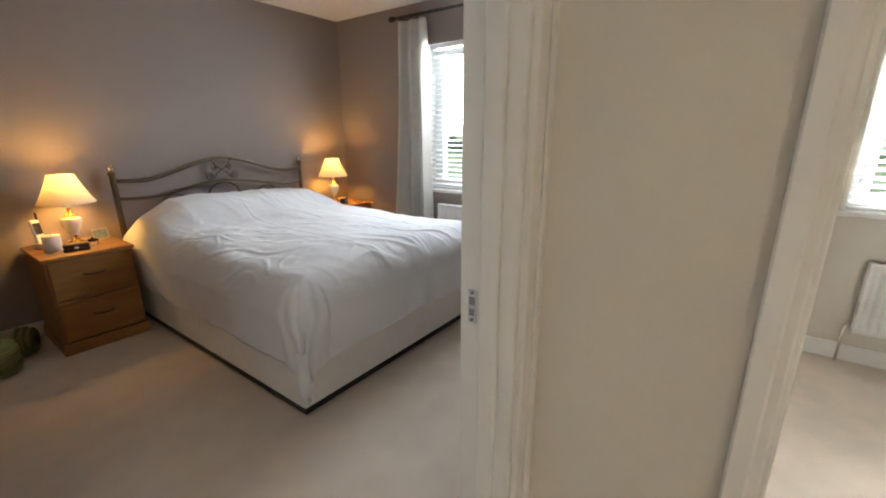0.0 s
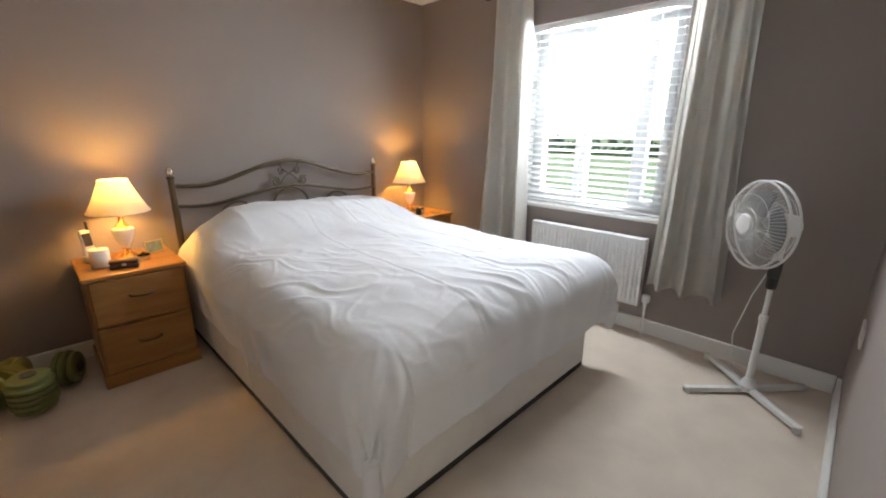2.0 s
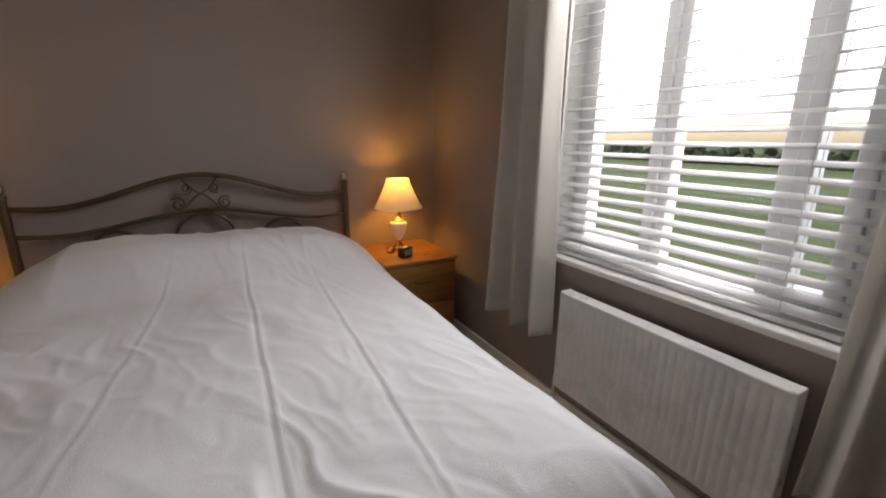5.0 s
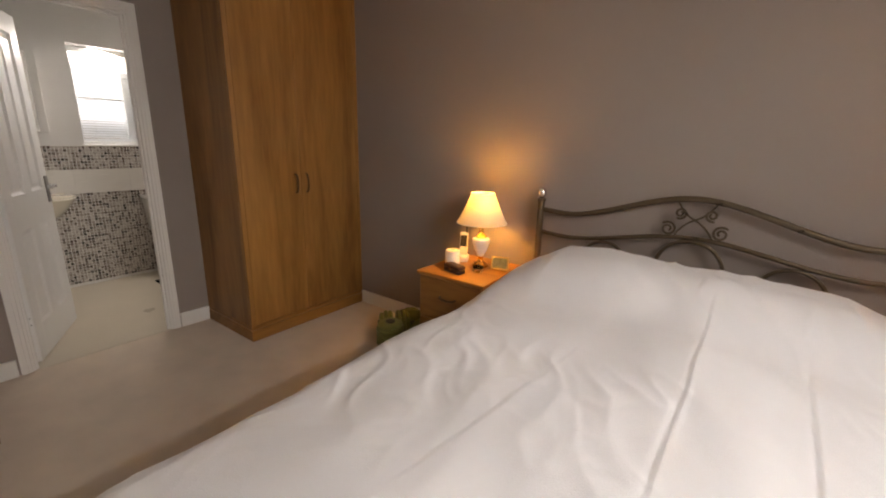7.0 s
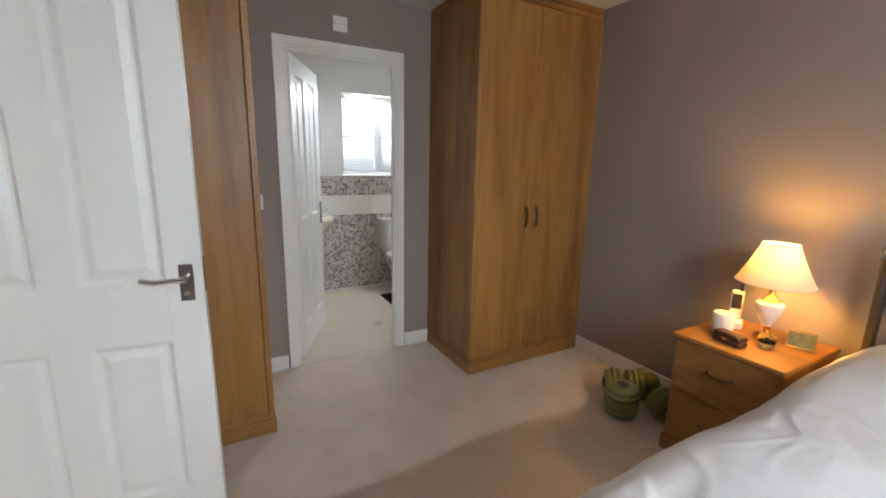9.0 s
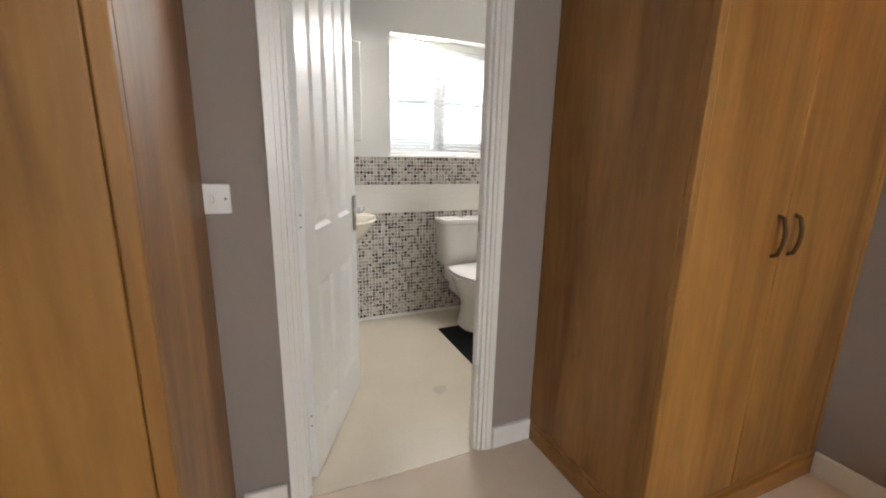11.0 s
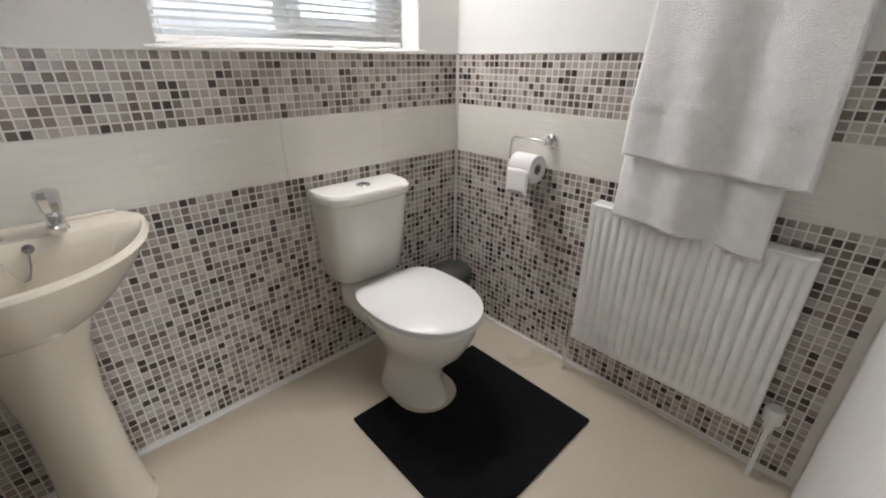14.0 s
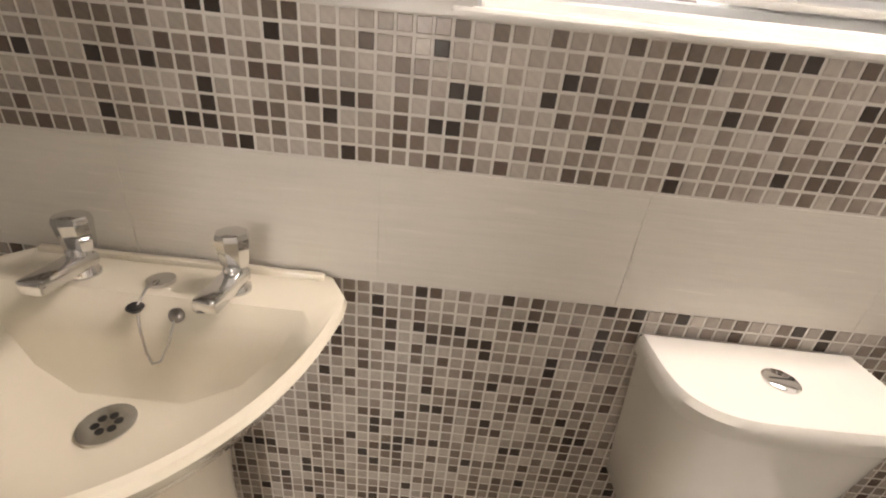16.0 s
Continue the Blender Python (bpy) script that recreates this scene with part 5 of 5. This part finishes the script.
def basin():
    th = thing("wash_basin", (EW + 0.012, -1.585, -0.008), "ivory ceramic pedestal wash basin with two taps", "basin")
    n = 56
    D, W = 0.435, 0.29

    def outline(k, w, d, z, x0=0.0):
        a = math.pi * (k / (n - 1)) - math.pi / 2
        x = d * max(0.0, math.cos(a)) ** 0.72
        # the back corners are rounded in towards the wall
        k = max(0.0, 1 - x / 0.085)
        return (x0 + x, w * (1 - 0.14 * k * k) * (abs(math.sin(a)) ** 0.92) * (1 if a > 0 else -1), z)
    ring = lambda w, d, z, x0=0.0: [outline(k, w, d, z, x0) for k in range(n)]
    bm = bmesh.new()
    # outside from below up, over the rim, then down into the bowl
    rings = [ring(0.10, 0.20, 0.60), ring(0.13, 0.25, 0.63), ring(0.19, 0.33, 0.68), ring(0.245, 0.395, 0.745), ring(0.276, D - 0.008, 0.795), ring(W, D, 0.815),
             ring(W - 0.004, D - 0.006, 0.823), ring(W - 0.012, D - 0.016, 0.825, 0.0), ring(W - 0.022, D - 0.12, 0.82, 0.095), ring(W - 0.034, D - 0.155, 0.80, 0.115),
             ring(W - 0.06, D - 0.185, 0.76, 0.13), ring(W - 0.115, D - 0.245, 0.715, 0.15), ring(W - 0.2, D - 0.33, 0.69, 0.17), ring(0.025, 0.05, 0.686, 0.2)]
    loft(bm, rings)
    part("bowl", bm, BASIN, th, smooth=True)
    bm = bmesh.new()
    box(bm, (0.0, -0.236, 0.815), (0.016, 0.236, 0.834), 0.006, 2)
    part("upstand", bm, BASIN, th, smooth=True)
    bm = bmesh.new()
    lathe_oval(bm, [(0.15, 0.10, 0.105, 0.105, 0.011), (0.15, 0.10, 0.10, 0.10, 0.03), (0.15, 0.09, 0.085, 0.085, 0.2), (0.15, 0.09, 0.083, 0.083, 0.42), (0.155, 0.1, 0.1, 0.1, 0.58), (0.16, 0.11, 0.12, 0.13, 0.66)])
    part("pedestal", bm, BASIN, th, smooth=True)
    for y in (-0.117, 0.117):
        bm = bmesh.new()
        lathe(bm, [(0.021, 0.822), (0.021, 0.828), (0.016, 0.835), (0.016, 0.862), (0.013, 0.868)], (0.062, y, 0), 22)
        tp = part("tap", bm, CHROME, th, "chrome basin tap", True)
        bm = boxes(((0.045, y - 0.0175, 0.834), (0.148, y + 0.0175, 0.858)), bevel=0.007, seg=2)
        part("spout", bm, CHROME, tp, smooth=True)
        bm = bmesh.new()
        lathe(bm, [(0.018, 0.862), (0.0205, 0.87), (0.0245, 0.908), (0.022, 0.917), (0.012, 0.92)], (0.056, y, 0), 8)
        part("tap_head", bm, CHROME, tp, smooth=True)
    bm = bmesh.new()
    lathe(bm, [(0.026, 0.0), (0.034, 0.002), (0.034, 0.005), (0.022, 0.0045)], (0.215, 0.0, 0.687), 24)
    dr = part("waste", bm, CHROME, th, "chrome waste ring", True)
    for k in range(6):
        a = k * math.pi / 3
        bm = bmesh.new()
        lathe(bm, [(0.0055, 0.6905), (0.0055, 0.6922)], (0.215 + 0.013 * math.cos(a), 0.013 * math.sin(a), 0), 8)
        part("waste_hole", bm, BLACK, dr)
    bm = bmesh.new()
    lathe(bm, [(0.02, 0.822), (0.02, 0.8275), (0.012, 0.83)], (0.062, 0.0, 0), 22)
    part("chain_stay", bm, CHROME, th, "chrome plug chain stay", True)
    pts = [(0.07, 0.003, 0.832), (0.095, 0.0, 0.829), (0.116, -0.002, 0.812), (0.131, 0.007, 0.786), (0.146, 0.02, 0.757), (0.153, 0.031, 0.744),
           (0.151, 0.042, 0.748), (0.139, 0.051, 0.772), (0.122, 0.056, 0.806)]
    bm = bmesh.new()
    tube(bm, pts, 0.002, 6)
    ch = part("plug_chain", bm, CHROME, th, "thin chrome plug chain", True)
    bm = bmesh.new()
    lathe(bm, [(0.008, 0), (0.012, 0.006), (0.010, 0.009)], (0.117, -0.004, 0.806), 16)
    part("plug", bm, BLACK, ch, "black rubber plug", True)
    bm = bmesh.new()
    lathe(bm, [(0.011, 0), (0.011, 0.004), (0.006, 0.007)], (0.0, 0.0, 0.0), 16)
    bm.transform(pose(0.117, 0.056, 0.806, 0, 65))
    part("overflow", bm, NICKEL, th, "round metal overflow", True)


basin()


def mirror_cabinet():
    th = thing("mirror_cabinet", (EW, -1.593, 1.312), "white bathroom cabinet with mirror door above the basin", "cabinet")
    w, d, h = 0.43, 0.12, 0.60
    part("cabinet_body", boxes(((0.001, -w / 2, 0), (d - 0.016, w / 2, h)), bevel=0.003), GLOSS, th)
    fr = bmesh.new()
    f = 0.055
    e = 0.014
    for a, b in (((d - 0.015, -w / 2, 0), (d, -w / 2 + f, h)), ((d - 0.015, w / 2 - f, 0), (d, w / 2, h)),
                 ((d - 0.015, -w / 2 + f, 0), (d, w / 2 - f, e)), ((d - 0.015, -w / 2 + f, h - e), (d, w / 2 - f, h))):
        box(fr, a, b, 0.004, 2)
    dr = part("cabinet_door", fr, GLOSS, th)
    part("mirror", boxes(((d - 0.010, -w / 2 + f - 0.004, e - 0.004), (d - 0.004, w / 2 - f + 0.004, h - e + 0.004))), MIRROR, dr, "mirror glass")


mirror_cabinet()


def paper_holder():
    th = thing("toilet_roll_holder", (-5.385, EN - 0.006, 0.915), "chrome toilet roll holder with white roll", "roll holder")
    bm = bmesh.new()
    lathe(bm, [(0.026, 0), (0.026, 0.008), (0.012, 0.014), (0.01, 0.045)], n=22)
    bm.transform(pose(0.06, 0, 0, 90))
    part("wall_mount", bm, CHROME, th, smooth=True)
    bm = bmesh.new()
    tube(bm, [(0.06, -0.04, 0), (0.03, -0.05, 0.006), (-0.075, -0.052, 0.004), (-0.085, -0.055, -0.005), (-0.085, -0.06, -0.075), (-0.075, -0.063, -0.085), (0.055, -0.063, -0.085)], 0.005, 10)
    part("arm", bm, CHROME, th, smooth=True)
    bm = bmesh.new()
    lathe(bm, [(0.02, -0.05), (0.052, -0.05), (0.053, -0.045), (0.053, 0.045), (0.052, 0.05), (0.02, 0.05)], n=36)
    bm.transform(pose(0.0, -0.063, -0.098, 0, 90))
    rl = part("paper_roll", bm, PAPER, th, "white toilet paper roll", True)
    bm = bmesh.new()
    lathe(bm, [(0.0195, -0.0503), (0.0195, 0.0503)], n=20)
    bm.transform(pose(0.0, -0.063, -0.098, 0, 90))
    part("core", bm, CARD, rl, "brown card core", True)
    bm = bmesh.new()
    sheet(bm, lambda u, v: Vector((-0.05 + 0.1 * u, -0.117 - 0.004 * math.sin(v * 2), -0.098 - 0.095 * v + 0.004 * math.sin(3 * u))), 6, 6)
    solid(part("loose_sheet", bm, PAPER, rl, "hanging end sheet", True), 0.001)


paper_holder()


def towel_rail():
    th = thing("towel_ring_rail", (-4.785, EN, 1.39), "chrome towel rail above the ensuite radiator", "towel rail")
    for x in (-0.2, 0.27):
        bm = bmesh.new()
        lathe(bm, [(0.022, 0), (0.022, 0.006), (0.01, 0.012), (0.009, 0.072)], n=20)
        bm.transform(pose(x, 0, 0, 90))
        part("rail_mount", bm, CHROME, th, smooth=True)
    bm = bmesh.new()
    tube(bm, [(-0.225, -0.07, 0), (0.285, -0.07, 0)], 0.008, 14)
    part("rail", bm, CHROME, th, smooth=True)


towel_rail()


def towel(x0, x1, z_low, seed, thick, label, y_in, y_out, dz):
    """A towel folded over the rail: up the back, over, and down the front."""
    zr, yr = 1.39 + dz, EN - 0.07
    r = 0.011 + y_out

    def f(u, v):
        flare = 0.03 * max(0.0, v - 0.55)
        x = x0 - flare + (x1 - x0 + 2 * flare) * u
        back, over = 0.30, math.pi * r
        front = zr - z_low
        s = v * (back + over + front)
        wv = 0.014 * math.sin(u * 9 + seed) + 0.010 * math.sin(u * 17 + 2 * seed) + 0.012 * noise.noise(Vector((u * 4, s * 3, seed)))
        if s < back:
            y, z = yr + min(r, 0.05), zr - (back - s)
            wv *= 0.15
        elif s < back + over:
            a = (s - back) / r
            y, z = yr + min(r, 0.05) * math.cos(a) if math.cos(a) > 0 else yr + r * math.cos(a), zr + r * math.sin(a)
            wv *= 0.3
        else:
            d = s - back - over
            y, z = yr - r - 0.02 * min(1, d / 0.3), zr - d
            wv *= 0.3 + min(1.0, d / 0.25)
            for hz in (0.14, 0.155):
                y -= 0.003 * math.exp(-((front - d - hz) / 0.006) ** 2)
            z += 0.012 * math.sin(u * 3 + seed) * d / front
        return Vector((x, min(y + wv * 0.8, EN - 0.012), z))
    bm = bmesh.new()
    sheet(bm, f, 44, 110)
    ob = mesh_object("towel", bm, TOWEL, True)
    solid(ob, thick, 0)
    tagged(ob, label, "towel", "white towels on the rail")


towel(-5.00, -4.61, 0.725, 1.3, 0.012, "large white terry towel hanging over the rail", 0, 0.006, 0.0)
towel(-4.99, -4.565, 0.925, 2.1, 0.012, "white terry towel folded over the larger one", 0, 0.028, 0.0)


def bath_mat():
    # a pedestal mat with a bay for the toilet's foot
    x0, x1, y0, y1 = -5.478, -4.90, -0.907, -0.286
    bm = bmesh.new()
    pts = [(x0, y0), (x1, y0), (x1, y1), (x0, y1)]
    cy, r = -0.622, 0.125
    bay = [(x0, cy + r)] + [(x0 + 0.06 + r * math.cos(a), cy + r * math.sin(a)) for a in np.linspace(math.pi / 2, -math.pi / 2, 15)] + [(x0, cy - r)]
    lo = [bm.verts.new((x, y, 0.0035)) for x, y in pts + bay]
    bm.faces.new(lo)
    ex = bmesh.ops.extrude_face_region(bm, geom=list(bm.faces))
    for v in ex["geom"]:
        if isinstance(v, bmesh.types.BMVert):
            v.co.z += 0.012
    bmesh.ops.triangulate(bm, faces=[f for f in bm.faces if len(f.verts) > 4])
    tagged(mesh_object("bath_mat", bm, MAT_BLACK), "black toilet pedestal mat on the cream floor", "mat")


bath_mat()


def waste_bin():
    th = thing("waste_bin", (-5.715, -0.185, 0.003), "small dark grey lidded bin in the corner behind the toilet", "bin")
    bm = bmesh.new()
    lathe(bm, [(0.07, 0), (0.075, 0.008), (0.085, 0.25), (0.086, 0.256), (0.05, 0.257)], n=32)
    part("bin_body", bm, GREY_RUBBER, th, smooth=True)
    bm = bmesh.new()
    lathe(bm, [(0.089, 0.257), (0.09, 0.268), (0.075, 0.285), (0.03, 0.294), (0.01, 0.295)], n=32)
    part("bin_lid", bm, GREY_RUBBER, th, "dark domed lid", True)


waste_bin()


def tiling():
    """Mosaic below and above a plain white band, on two walls of the ensuite."""
    P, G = 0.0247, 0.0046
    south = -2.745
    west = structure("tiles_window_wall", boxes(((EW, south, 0.003), (EW + 0.004, EN, 1.211))), GROUT, "grouted mosaic and white tile bands")
    north = structure("tiles_radiator_wall", boxes(((EW + 0.004, EN - 0.004, 0.003), (WEST - ET, EN, 1.211))), GROUT, "grouted mosaic and white tile bands")
    structure("trim_floor_sealant", boxes(((EW + 0.004, south, 0.003), (EW + 0.014, EN - 0.004, 0.012)), ((EW + 0.014, EN - 0.014, 0.003), (WEST - ET, EN - 0.004, 0.012))), GLOSS, "white sealant bead along the tiles")
    structure("trim_tile_corner", boxes(((EW + 0.004, EN - 0.011, 0.012), (EW + 0.011, EN - 0.004, 1.211))), GLOSS, "white sealant in the tiled corner")
    structure("trim_tile_top", boxes(((EW, south, 1.211), (EW + 0.007, EN, 1.217)), ((EW + 0.007, EN - 0.007, 1.211), (WEST - ET, EN, 1.217))), GLOSS, "white edge strip over the tiles")
    h = (P - G) / 2
    c = h - 0.0012

    def piece(bm, m):
        # bevelled tile without a back
        a = [bm.verts.new(m @ Vector(p)) for p in ((0, -h, -h), (0, h, -h), (0, h, h), (0, -h, h))]
        b = [bm.verts.new(m @ Vector(p)) for p in ((0.0009, -h, -h), (0.0009, h, -h), (0.0009, h, h), (0.0009, -h, h))]
        d = [bm.verts.new(m @ Vector(p)) for p in ((0.0015, -c, -c), (0.0015, c, -c), (0.0015, c, c), (0.0015, -c, c))]
        for lo, hi in ((a, b), (b, d)):
            for k in range(4):
                bm.faces.new((lo[k], lo[(k + 1) % 4], hi[(k + 1) % 4], hi[k]))
        bm.faces.new(d)
    proto = bmesh.new()
    piece(proto, Matrix())
    bmesh.ops.recalc_face_normals(proto, faces=proto.faces)
    me = bpy.data.meshes.new("tile")
    proto.to_mesh(me)
    proto.free()
    me.materials.append(MOSAIC_ONE)
    rowz = [1.013 + P * (k + 0.5) for k in range(8)] + [0.813 - P * (k + 0.5) for k in range(32)]
    single = []
    rest = {"w": bmesh.new(), "n": bmesh.new()}
    rnd = random.Random(3)
    cols = int((EN - south) / P)
    for k in range(cols):
        y = EN - 0.012 - P * (k + 0.5)
        for z in rowz:
            j = pose(EW + 0.004, y + rnd.uniform(-3e-4, 3e-4), z + rnd.uniform(-3e-4, 3e-4), rnd.uniform(-0.8, 0.8), 0, rnd.uniform(-0.7, 0.7))
            if z > 1 and -1.83 < y < -0.91:
                single.append(j)
            else:
                piece(rest["w"], j)
    for k in range(int((WEST - ET - EW - 0.012) / P)):
        x = EW + 0.012 + P * (k + 0.5)
        for z in rowz:
            piece(rest["n"], pose(x, EN - 0.004, z, 0, rnd.uniform(-0.7, 0.7), -90 + rnd.uniform(-0.7, 0.7)))
    for key, par in (("w", west), ("n", north)):
        ob = part("mosaic_tiles", rest[key], MOSAIC_ALL, par)
        tagged(ob, "small square mosaic tiles in greys and browns", kind="stuff")
    # plain white tiles of the middle band
    L = 0.40
    for k in range(7):
        a = EN - 0.012 - L * k
        b = max(a - L + 0.0005, south)
        if a - b > 0.03:
            part("white_tile", boxes(((EW + 0.004, b, 0.815), (EW + 0.0062, a, 1.0115)), bevel=0.0005), WHITE_TILE, west)
    for k in range(4):
        a = EW + 0.012 + L * k
        b = min(a + L - 0.001, WEST - ET)
        if b - a > 0.03:
            part("white_tile", boxes(((a, EN - 0.0062, 0.815), (b, EN - 0.004, 1.0115)), bevel=0.0005), WHITE_TILE, north)
    for j in single:
        ob = new("tile", me)
        ob.parent = west
        ob.matrix_basis = j


tiling()
